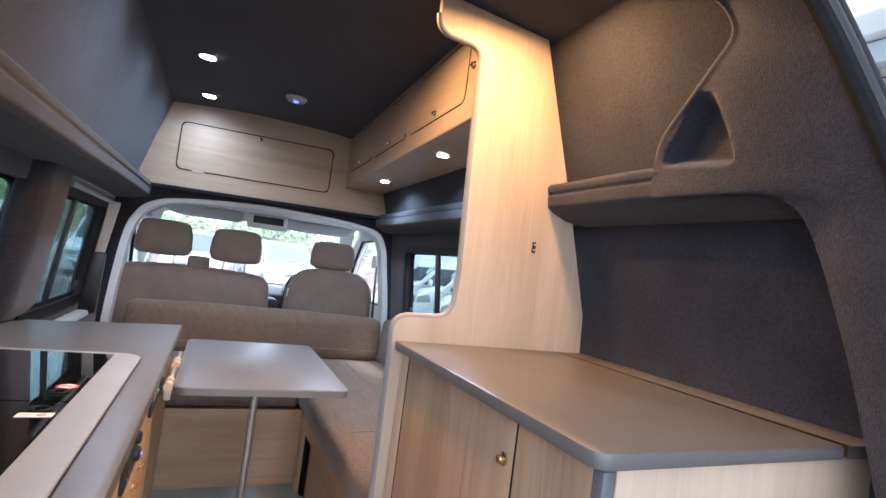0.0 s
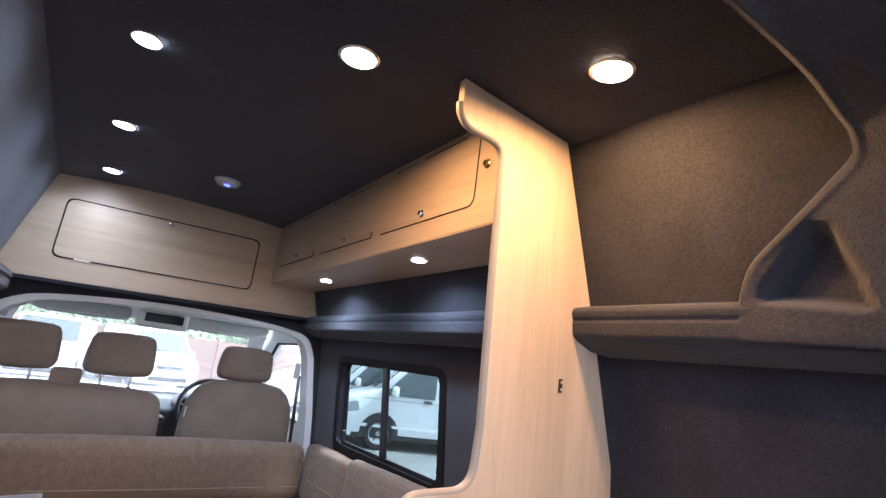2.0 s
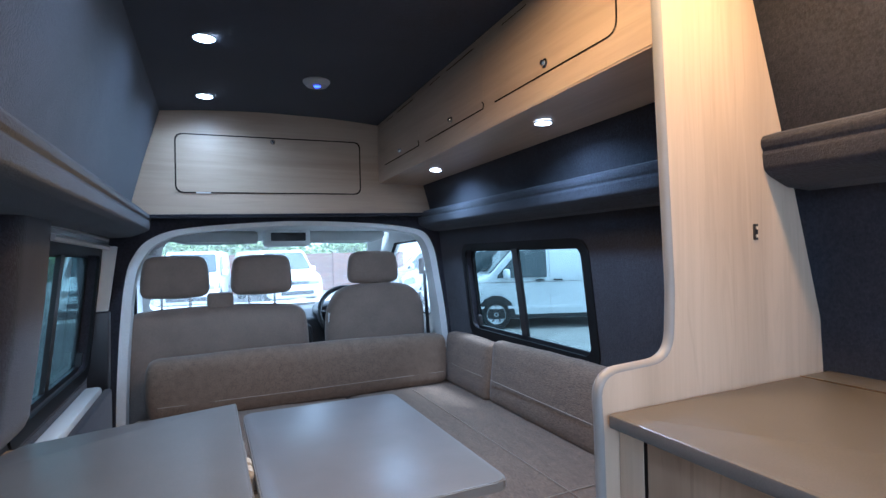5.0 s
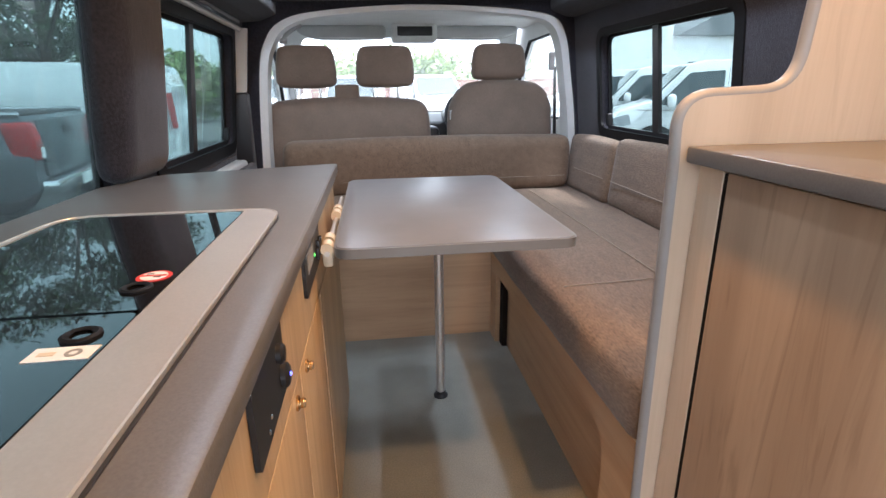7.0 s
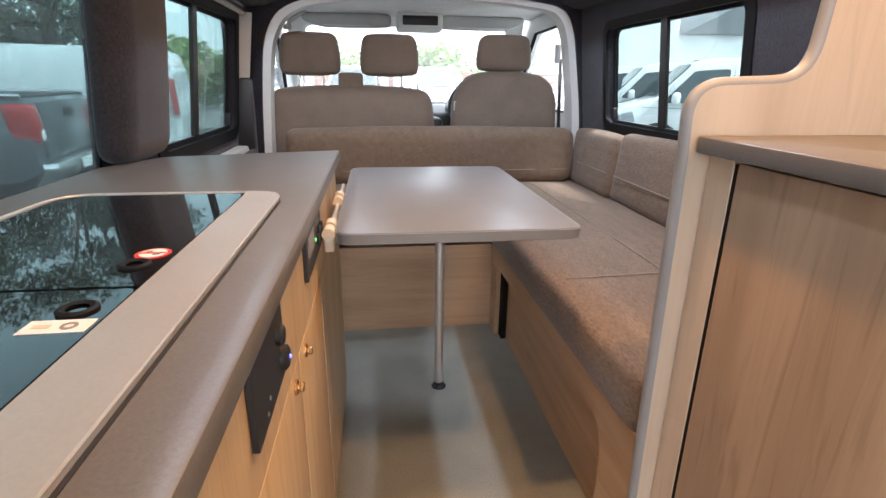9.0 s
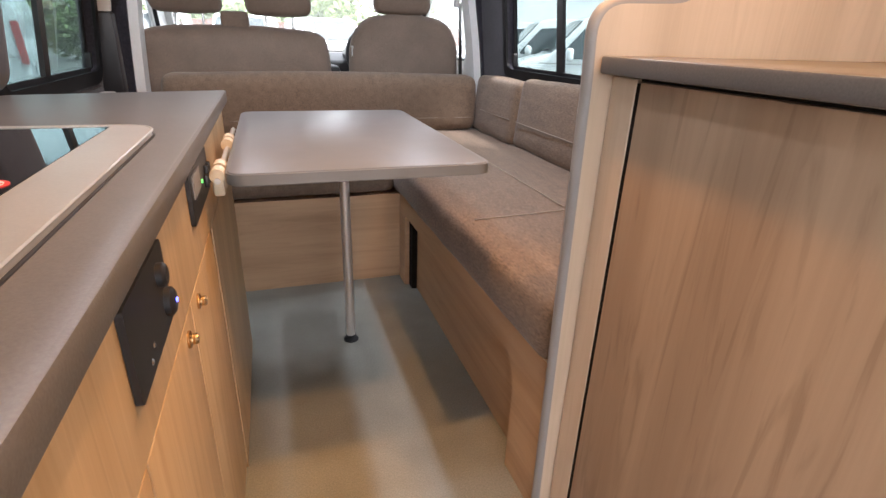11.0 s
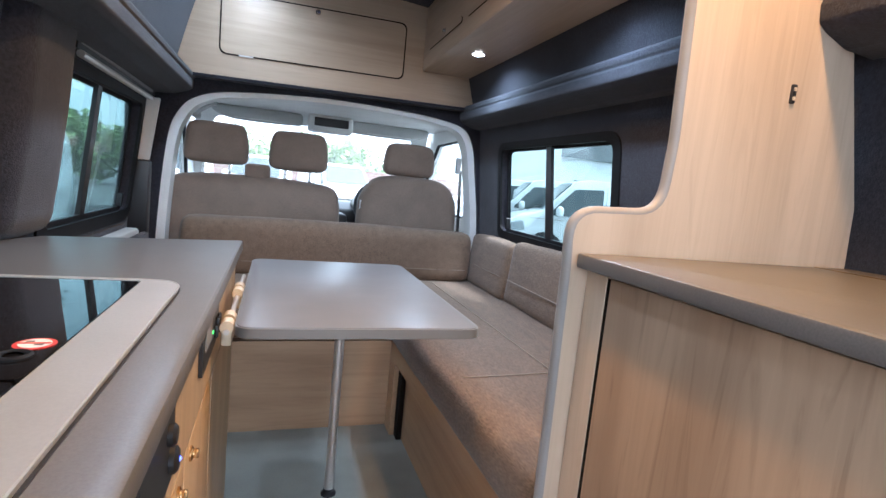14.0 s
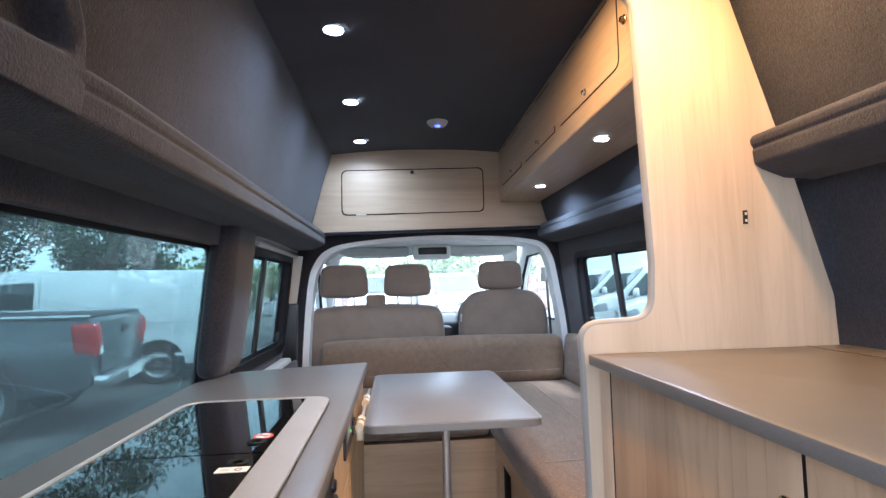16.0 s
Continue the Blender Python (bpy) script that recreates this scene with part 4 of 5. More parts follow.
for gx, gz in ((-0.602, 1.212), (-0.527, 1.283)):
    part("mount", cushion(gx - 0.018, 3.61, gz - 0.014, gx + 0.018, 3.65, gz + 0.014, r=0.007, puff=0.0, cell=0.03, wave=0.0), M_VISOR, grab)
con = thing("roof_console", label="grey roof console with a dark recess", category="console")
part("housing", cushion(-0.045, 4.05, 1.240, 0.225, 4.2, 1.345, r=0.02, puff=0.0, cell=0.05, wave=0), M_TRIM, con)
part("recess", box(-0.012, 4.046, 1.272, 0.196, 4.06, 1.325, bevel=0.006), M_BLACK, con)
mir = thing("rear_view_sensor", label="small black sensor at the top of the windscreen", category="sensor")
part("body", lathe([(0, 0), (0.012, 0), (0.012, 0.015), (0, 0.018)], pose(-0.01, 4.33, 1.265), 14), M_BLACK, mir)
# dashboard
dash = thing("dashboard", label="dark grey dashboard under the windscreen", category="dashboard")
part("body", plate(fillet([(4.25, 0.20), (4.22, 0.62), (4.32, 0.76), (4.55, 0.80), (5.02, 0.79), (5.02, 0.20)], [0.02, 0.08, 0.06, 0.1, 0.02, 0], 4), 1.66, lambda u, v, w: Vector((-0.79 + w, u, v))), M_BLACK, dash)
part("instrument_hood", cushion(0.30, 4.20, 0.74, 0.70, 4.50, 0.855, r=0.05, puff=0.01, cell=0.05, wave=0), M_BLACK, dash)
part("centre_stack", cushion(-0.06, 4.12, 0.30, 0.24, 4.30, 0.74, r=0.03, puff=0.005, cell=0.06, wave=0), M_BLACK, dash)
for k in range(3):
    part("knob", lathe([(0, 0), (0.022, 0), (0.018, 0.02), (0, 0.022)], pose(0.0 + 0.09 * k, 4.118, 0.55, 90, 0, 0), 16), M_STEEL, dash)
sw = thing("steering_wheel", label="black three-spoke steering wheel", category="steering wheel")
SWM = Matrix.Translation((0.47, 4.13, 0.80)) @ pose(0, 0, 0, 62, 0, 0)
part("rim", tube([SWM @ Vector((0.185 * math.cos(a), 0.185 * math.sin(a), 0)) for a in [2 * math.pi * k / 32 for k in range(32)]], 0.015, 8, closed=True), M_BLACK, sw)
part("hub", lathe([(0, -0.05), (0.06, -0.04), (0.07, -0.01), (0.05, 0.012), (0, 0.018)], SWM, 20), M_BLACK, sw)
for a in (0.1, math.pi - 0.1, -math.pi / 2):
    part("spoke", tube([SWM @ Vector((0.05 * math.cos(a), 0.05 * math.sin(a), -0.01)), SWM @ Vector((0.18 * math.cos(a), 0.18 * math.sin(a), 0))], 0.014, 8, flat=0.6), M_BLACK, sw)


def cab_seat(name, x0, x1, top, rests, label, round_top, droop=0.030):
    s = thing(name, label=label, category="seat", group="cab seats")
    w = x1 - x0

    def shape(p):
        f = max(0.0, (p.z - (top - 0.16)) / 0.16)
        p.x = (x0 + x1) / 2 + (p.x - (x0 + x1) / 2) * (1 - round_top * f * f)
        p.z -= droop * f * abs(2 * (p.x - (x0 + x1) / 2) / w) ** 3
        return p

    part("backrest", cushion(x0, 3.565, 0.28, x1, 3.70, top, r=0.05, puff=0.014, cell=0.05, shape=shape), M_SEATCLOTH, s)
    part("seat_base", cushion(x0, 3.66, 0.12, x1, 4.12, 0.34, r=0.04, puff=0.015), M_SEATCLOTH, s)
    part("side_shell", tube([(x0 + 0.012, 3.60, 0.30), (x0 + 0.012, 3.60, top - 0.14)], 0.016, 8), M_TRIM, s)
    for cx, z0, z1, hw in rests:
        hr = part("headrest", cushion(cx - hw, 3.585, z0, cx + hw, 3.69, z1, r=0.034, puff=0.008, cell=0.035,
                                      shape=lambda p, cx=cx, z0=z0, z1=z1: Vector((cx + (p.x - cx) * (1.03 - 0.12 * (p.z - z0) / (z1 - z0)), p.y, p.z))), M_SEATCLOTH, s, "padded headrest")
        for k in (-0.062, 0.062):
            part("post", tube([(cx + k, 3.635, top - 0.03), (cx + k, 3.635, z0 + 0.02)], 0.006, 10), M_CHROME, hr, "chrome post")
            part("post_sleeve", lathe([(0, 0), (0.012, 0), (0.012, 0.012), (0.008, 0.016), (0, 0.016)], pose(cx + k, 3.635, top - 0.008), 14), M_BLACK, hr)
    return s


dbl = cab_seat("double_cab_seat", -0.728, 0.115, 0.928, [(-0.503, 0.992, 1.186, 0.145), (-0.105, 0.992, 1.184, 0.145)], "taupe cloth double passenger seat with two headrests", 0.035, 0.014)
part("belt_housing", cushion(-0.365, 3.60, 0.90, -0.245, 3.69, 1.0, r=0.012, puff=0.002, cell=0.04, wave=0.001), M_SEATCLOTH, dbl)
cab_seat("driver_seat", 0.232, 0.785, 1.006, [(0.497, 1.022, 1.192, 0.140)], "taupe cloth driver seat with a headrest", 0.20)

# painted door edge, ledge and rail by the sliding door
dl = thing("sliding_door_trim", label="cream painted metal strip and ledge inside the sliding door", category="trim", kind="structure")
part("post_strip", plate(fillet([(-0.80, 0.972), (-0.732, 0.972), (-0.696, 1.236), (-0.78, 1.236)], 0.006, 3), 0.012, on_y(3.29)), M_CREAMPAINT, dl)
part("post_pad", plate(fillet([(-0.82, 0.60), (-0.735, 0.60), (-0.728, 0.969), (-0.80, 0.969)], 0.01, 3), 0.06, on_y(3.27), bevel=0.004), M_BLACK, dl)
part("door_ledge", box(-0.80, 2.43, 0.56, -0.742, 3.20, 0.688, bevel=0.012), M_CREAMPAINT, dl)
part("ledge_lining", box(-0.741, 2.42, 0.40, -0.712, 3.22, 0.672, bevel=0.010), M_CARPET, dl)
part("rail", tube([tilt_left(2.47, 1.245, -0.015), tilt_left(3.30, 1.232, -0.015)], 0.011, 8), M_STEEL, dl, "bright metal door rail")
part("rail_shadow", plate([(2.45, 1.256), (3.32, 1.243), (3.32, 1.275), (2.45, 1.287)], 0.02, lambda u, v, w: tilt_left(u, v, -0.012 + w)), M_BLACK, dl)
part("rail", tube([tilt_left(2.47, 1.278, -0.012), tilt_left(3.30, 1.262, -0.012)], 0.006, 8), M_EDGE, dl)

# ---- outside ----
GZ = -0.56
ground = bmesh.new()
bmesh.ops.create_grid(ground, x_segments=40, y_segments=40, size=300, matrix=Matrix.Translation((0, 0, GZ)))
M_GROUND = material("pale_concrete", (0.24, 0.236, 0.225), 0.75, spot=0.25, spot_scale=0.6, fine=0.3, fine_scale=40, bump=0.4, bump_scale=60)
structure("ground", ground, M_GROUND, "pale grey concrete car park", "ground", False)
lot = bmesh.new()
bmesh.ops.create_grid(lot, x_segments=30, y_segments=30, size=1, matrix=Matrix.Translation((-16.3, 4.0, GZ + 0.006)) @ Matrix.Diagonal((15.0, 14.0, 1, 1)))
M_ASPHALT = material("asphalt", (0.055, 0.056, 0.054), 0.85, spot=0.3, spot_scale=0.8, fine=0.35, fine_scale=60, bump=0.6, bump_scale=90)
structure("pavement", lot, M_ASPHALT, "dark grey worn asphalt parking strip under the trees", "pavement", False)
M_CARGLASS = material("vehicle_glass", (0.03, 0.045, 0.05), 0.05, spec=0.8)
M_TYRE = material("tyre", (0.02, 0.02, 0.021), 0.8, fine=0.2)
M_RIM = material("wheel_trim", (0.45, 0.46, 0.47), 0.35, 0.6)
M_LAMP = material("headlamp", (0.42, 0.45, 0.48), 0.12, 0.3)
M_TAIL = material("tail_lamp_red", (0.45, 0.02, 0.02), 0.2, coat=0.5)
M_GREYPAINT = material("dark_grey_paint", (0.06, 0.075, 0.085), 0.28, spot=0.05, coat=0.5)
M_LEAF = material("leaves", (0.045, 0.075, 0.028), 0.6, spot=0.45, spot_scale=1.5, fine=0.3, fine_scale=8)
M_HEDGE = material("hedge_leaves", (0.30, 0.40, 0.15), 0.6, spot=0.4, spot_scale=1.2, fine=0.3, fine_scale=8)
M_BARK = material("bark", (0.10, 0.075, 0.055), 0.9, spot=0.3, spot_scale=4, bump=0.8, bump_scale=20)
M_FENCE = material("fence_red_brown", (0.20, 0.10, 0.07), 0.85, spot=0.15, spot_scale=3, fine=0.2, fine_scale=30, stretch=(6, 1, 1), island=0.12)
M_BRICK = material("painted_brick", (0.42, 0.40, 0.36), 0.85, spot=0.10, spot_scale=6, fine=0.12, fine_scale=60, bump=0.5, bump_scale=90, island=0.10)
M_MORTAR = material("mortar", (0.405, 0.385, 0.345), 0.95, spot=0.1)
M_SHEET = material("canopy_sheet", (0.50, 0.505, 0.48), 0.5, spot=0.06, spot_scale=2)
# the sheet lets part of the daylight through
sn, sl_ = M_SHEET.node_tree.nodes, M_SHEET.node_tree.links
thru, both = sn.new("ShaderNodeBsdfTranslucent"), sn.new("ShaderNodeMixShader")
thru.inputs[0].default_value = (0.85, 0.88, 0.86, 1)
both.inputs[0].default_value = 0.20
sl_.new(sn["Principled BSDF"].outputs[0], both.inputs[1])
sl_.new(thru.outputs[0], both.inputs[2])
sl_.new(both.outputs[0], sn["Material Output"].inputs[0])
M_UNIT = material("pale_blue_casing", (0.55, 0.62, 0.66), 0.4, spot=0.04)


def wheel(parent, x, y, r, side):
    m = Matrix.Translation((x, y, r)) @ pose(0, 0, 0, -90 * side, 0, 0)
    t = part("wheel", lathe([(r * 0.62, 0.0), (r * 0.70, 0.015), (r * 0.93, 0.01), (r, -0.03), (r, -0.17), (r * 0.9, -0.2), (0, -0.2)], m, 28), M_TYRE, parent)
    part("rim", lathe([(0, 0.0), (r * 0.14, 0.004), (r * 0.2, -0.02), (r * 0.55, -0.01), (r * 0.63, 0.01), (r * 0.66, 0.0), (r * 0.66, -0.06)], m, 28), M_RIM, t)
    for k in range(6):
        a = 2 * math.pi * k / 6
        sb = bmesh.new()
        add_box(sb, r * 0.36, -r * 0.055, -0.012, r * 0.52, r * 0.055, -0.004)
        sb.transform(m @ pose(0, 0, 0, 0, 0, math.degrees(a)))
        part("vent_slot", sb, M_TYRE, t, smooth=False)
    return t


def body_from(profile, width, tuck, crown, bevel=0.05):
    bm = plate(profile, width, lambda u, v, w: Vector((u, w - width / 2, v)), bevel=bevel)
    for v in bm.verts:
        if v.co.z > crown:
            v.co.y *= 1 - tuck * (v.co.z - crown)
    return bm


def white_van(label):
    """A white panel van, nose to +x, standing on z = 0."""
    s = thing("white_van", label=label, category="van", group="parked white vans")
    prof = fillet([(-2.40, 0.26), (-2.46, 0.9), (-2.42, 1.6), (-2.32, 1.95), (0.70, 1.97), (0.98, 1.91), (1.66, 1.20), (2.20, 1.04), (2.42, 0.82), (2.47, 0.5), (2.42, 0.24)],
                  [0.05, 0.3, 0.3, 0.10, 0.3, 0.12, 0.25, 0.2, 0.12, 0.1, 0.05], 4)
    part("body", body_from(prof, 1.90, 0.13, 1.05, 0.045), M_WHITEPAINT, s)

    def side(sg):
        def place(u, v, w):
            y = 0.95 * (1 - 0.13 * max(0.0, v - 1.05)) - 0.002 + w
            return Vector((u, sg * y, v))
        return place

    for sg in (-1, 1):
        pl = side(sg)
        part("cab_window", plate(fillet([(0.36, 1.14), (1.52, 1.14), (0.98, 1.74), (0.36, 1.78)], [0.05, 0.04, 0.1, 0.05], 4), 0.010, pl), M_CARGLASS, s)
        part("side_moulding", plate([(-2.3, 0.46), (2.0, 0.46), (2.0, 0.52), (-2.3, 0.52)], 0.012, pl), M_WHITEPAINT, s)
        part("sill", plate([(-2.3, 0.24), (2.1, 0.24), (2.1, 0.33), (-2.3, 0.33)], 0.008, pl), M_BLACK, s)
        part("waist_crease", plate([(-2.35, 1.035), (1.9, 1.035), (1.9, 1.05), (-2.35, 1.05)], 0.006, pl), M_EDGE, s)
        for xx in (0.28, -1.02):
            part("door_seam", plate([(xx, 0.35), (xx + 0.012, 0.35), (xx + 0.012, 1.85), (xx, 1.85)], 0.004, pl), M_EDGE, s)
        for xx in (0.42, 0.02):
            part("door_handle", plate(rrect(xx, 1.06, xx + 0.2, 1.10, 0.012, 3), 0.022, pl), M_BLACK, s)
        mr = part("mirror", cushion(1.22, sg * 1.06 - 0.10, 1.12, 1.36, sg * 1.06 + 0.10, 1.34, r=0.05, puff=0.01, cell=0.06, wave=0), M_WHITEPAINT, s)
        part("headlamp", plate(fillet([(1.98, 0.76), (2.40, 0.70), (2.36, 0.88), (2.05, 0.97)], 0.04, 4), 0.012, pl), M_LAMP, s)
        part("lamp_front", box(2.33, sg * 0.62 - 0.22, 0.70, 2.458, sg * 0.62 + 0.22, 0.86, bevel=0.03), M_LAMP, s)
        for xx in (1.52, -1.48):
            part("wheel_arch", plate([(xx + 0.42 * math.cos(a), max(0.24, 0.34 + 0.42 * math.sin(a))) for a in [2 * math.pi * k / 28 for k in range(28)]], 0.009, pl), M_BLACK, s)
            wheel(s, xx, sg * 0.955, 0.335, sg)
        part("tail_lamp", plate(fillet([(-2.445, 0.95), (-2.36, 0.95), (-2.33, 1.5), (-2.42, 1.5)], 0.02, 3), 0.01, pl), M_TAIL, s)

    def ws(u, v, w):
        f = (v - 1.23) / (1.90 - 1.23)
        return Vector((1.64 - f * 0.64 + w * 0.72, u, v + w * 0.7))

    part("windscreen", plate(fillet([(-0.84, 1.24), (0.84, 1.24), (0.74, 1.86), (-0.74, 1.86)], 0.08, 4), 0.018, ws), M_CARGLASS, s)
    part("wiper", tube([ws(-0.55, 1.25, 0.03), ws(0.2, 1.30, 0.03)], 0.012, 6), M_BLACK, s)
    gr = part("grille", box(2.36, -0.42, 0.71, 2.462, 0.42, 0.85, bevel=0.02), M_BLACK, s)
    for zz in (0.74, 0.80):
        part("grille_bar", box(2.45, -0.40, zz, 2.468, 0.40, zz + 0.014), M_CHROME, gr)
    part("lower_intake", box(2.38, -0.6, 0.34, 2.478, 0.6, 0.48, bevel=0.02), M_BLACK, s)
    part("plate_bar", box(2.47, -0.26, 0.50, 2.484, 0.26, 0.61), M_LABEL, s)
    return s


def at_heading(x, y, hx, hy):
    return Matrix.Translation((x, y, GZ)) @ pose(0, 0, 0, 0, 0, math.degrees(math.atan2(hy, hx)))


van = white_van("white panel van parked beside the camper")


def van_by_wheel(wx, wy, hx, hy, local):
    """The pose that stands a wheel of local (along, across) over the place (wx, wy)."""
    l = math.hypot(hx, hy)
    hx, hy = hx / l, hy / l
    return at_heading(wx - local[0] * hx + local[1] * hy, wy - local[0] * hy - local[1] * hx, hx, hy)


R1 = van_by_wheel(5.42, 10.60, -0.90, 0.36, (1.52, 0.95))
van.matrix_world = R1
for dx, dy, turn in ((0.45, 2.85, 3), (0.8, 5.8, 5), (1.2, 8.8, 0)):
    copy_thing(van, Matrix.Translation((dx, dy, 0)) @ R1 @ pose(0, 0, 0, 0, 0, turn))
for x, y, hx, hy in ((-0.75, 21.6, -0.12, -1), (2.0, 22.0, 0.22, -1), (-3.6, 21.5, 0, -1)):
    tagged(copy_thing(van, at_heading(x, y, hx, hy)), "white van parked nose-on ahead of the camper")
tagged(copy_thing(van, van_by_wheel(-4.26, 9.60, -0.97, -0.20, (-1.48, 0.95))), "white panel van parked behind the grey pick-up")


def pickup(label):
    s = thing("pickup_truck", label=label, category="pickup truck")
    low = fillet([(-2.60, 0.50), (-2.62, 1.12), (-2.55, 1.17), (-0.55, 1.20), (1.5, 1.10), (2.45, 1.02), (2.58, 0.8), (2.55, 0.42), (-2.4, 0.42)], [0.04, 0.03, 0.03, 0.1, 0.2, 0.15, 0.1, 0.05, 0.05], 4)
    part("body", body_from(low, 1.86, 0.05, 0.8, 0.04), M_GREYPAINT, s)
    cab_p = fillet([(-0.75, 1.15), (-0.62, 1.74), (0.45, 1.78), (1.30, 1.14)], [0.03, 0.12, 0.2, 0.05], 4)
    part("cab", body_from(cab_p, 1.72, 0.22, 1.15, 0.06), M_GREYPAINT, s)
    part("bed_rail", tube([(-2.56, -0.90, 1.19), (-0.75, -0.90, 1.21)], 0.022, 8), M_CHROME, s)
    part("bed_rail", tube([(-2.56, 0.90, 1.19), (-0.75, 0.90, 1.21)], 0.022, 8), M_CHROME, s)
    part("bed_cover", box(-2.52, -0.84, 1.165, -0.78, 0.84, 1.20, bevel=0.015), M_BLACK, s)
    part("tailgate", box(-2.645, -0.74, 0.62, -2.60, 0.74, 1.14, bevel=0.015), M_GREYPAINT, s)
    part("tailgate_handle", box(-2.665, -0.14, 0.98, -2.64, 0.14, 1.06, bevel=0.01), M_BLACK, s)
    bp = part("bumper", box(-2.78, -0.90, 0.46, -2.60, 0.90, 0.60, bevel=0.03), M_CHROME, s, "chrome rear bumper")
    part("plate_bar", box(-2.79, -0.26, 0.47, -2.775, 0.26, 0.57), M_LABEL, bp)
    for sg in (-1, 1):
        tl = part("tail_lamp", cushion(-2.66, sg * 0.845 - 0.085, 0.78, -2.40, sg * 0.845 + 0.085, 1.12, r=0.04, puff=0.012, cell=0.05, wave=0,
                                       shape=lambda p, sg=sg: Vector((p.x + 0.10 * max(0.0, p.z - 0.95), p.y + sg * 0.10 * (p.z - 0.95), p.z))), M_TAIL, s, "large red tail lamp")
        part("lamp_lens", cushion(-2.676, sg * 0.83 - 0.035, 0.80, -2.63, sg * 0.83 + 0.045, 0.90, r=0.012, puff=0.002, cell=0.03, wave=0), M_LABEL, tl)
        part("lamp_divider", box(-2.672, sg * 0.845 - 0.07, 0.915, -2.60, sg * 0.845 + 0.07, 0.925), M_BLACK, tl)
        part("side_window", plate(fillet([(-0.6, 1.22), (1.10, 1.20), (0.42, 1.70), (-0.52, 1.68)], 0.05, 4), 0.02, lambda u, v, w: Vector((u, sg * (0.86 * (1 - 0.22 * (v - 1.15)) + w - 0.008), v))), M_CARGLASS, s)
        for xx in (1.65, -1.55):
            part("wheel_arch", plate([(xx + 0.46 * math.cos(a), max(0.42, 0.40 + 0.46 * math.sin(a))) for a in [2 * math.pi * k / 28 for k in range(28)]], 0.012, lambda u, v, w: Vector((u, sg * (0.924 + w), v))), M_BLACK, s)
            wheel(s, xx, sg * 0.935, 0.385, sg)
    return s


pk = pickup("dark grey pick-up truck with red tail lamps parked outside")
# near rear corner of the pick-up
ph = Vector((-0.985, -0.175)).normalized()
pn = Vector((-ph.y, ph.x))
corner = Vector((-3.58, 6.50))
ctr = corner + 2.62 * ph - 0.93 * pn
pk.matrix_world = at_heading(ctr.x, ctr.y, ph.x, ph.y) @ Matrix.Diagonal((1, 1, 1.12, 1))

# trees
rng = random.Random(4)


def leaf_cloud(blobs, count, size, squash=0.8):
    """Loose leaf clumps: small tilted blades scattered round several centres, densest near their skins."""
    vs, fs = [], []
    for _ in range(count):
        c, r = blobs[rng.randrange(len(blobs))]
        d = Vector((rng.gauss(0, 1), rng.gauss(0, 1), rng.gauss(0, 1)))
        d.normalize()
        p = Vector(c) + Vector((d.x, d.y, d.z * squash)) * r * (rng.random() ** 0.35) * rng.uniform(0.85, 1.12)
        a = Vector((rng.gauss(0, 1), rng.gauss(0, 1), rng.gauss(0, 0.6))).normalized()
        b = a.cross(Vector((rng.gauss(0, 1), rng.gauss(0, 1), rng.gauss(0, 1)))).normalized()
        s = size * rng.uniform(0.6, 1.4)
        k = len(vs)
        vs += [p - a * s, p + b * s * 0.45, p + a * s, p - b * s * 0.45]
        fs.append((k, k + 1, k + 2, k + 3))
    me = bpy.data.meshes.new("leaves")
    me.from_pydata([tuple(v) for v in vs], [], fs)
    return me


def tree(label):
    t = thing("tree", label=label, category="tree", group="trees beside the car park")
    bm = bmesh.new()
    add_tube(bm, [(0, 0, 0), (0.05, 0.02, 1.2), (0.0, 0.08, 2.6), (0.1, 0.0, 4.2)], [0.26, 0.2, 0.16, 0.08], 10)
    part("trunk", bm, M_BARK, t)
    blobs = []
    for k in range(13):
        a = k * 2.4
        z = 1.6 + 0.42 * k
        rr = 1.9 * math.sin(min(1.0, (z - 0.6) / 6.6) * math.pi) + 0.4
        tip = Vector((rr * math.cos(a), rr * math.sin(a), z + 0.7))
        part("limb", tube([(0, 0.04, z * 0.62 + 0.2), tip * 0.5 + Vector((0, 0, z * 0.42)), tip], [0.07, 0.05, 0.02], 6), M_BARK, t)
        blobs.append((tip, rng.uniform(0.8, 1.35)))
    blobs.append(((0, 0, 5.2), 1.6))
    me = leaf_cloud(blobs, 15000, 0.075)
    me.materials.append(M_LEAF)
    c = new("crown", me)
    c.parent = t
    return t


tr = tree("dark green leafy tree beside the car park")
tr.matrix_world = Matrix.Translation((-9.0, 17.0, GZ))
for x, y, s, a in ((-13.0, 16.0, 1.15, 80), (-12.0, 12.0, 1.0, 150), (-15.0, 9.0, 1.2, 210), (-16.5, 13.0, 1.3, 20), (-13.5, 5.0, 1.0, 110), (-19.0, 6.0, 1.3, 35), (-13.0, 25.0, 1.0, 260), (-15.0, 0.5, 1.1, 12)):
    c = copy_thing(tr, Matrix.Translation((x, y, GZ)) @ pose(0, 0, 0, 0, 0, a))
    c.scale = (s, s, s)

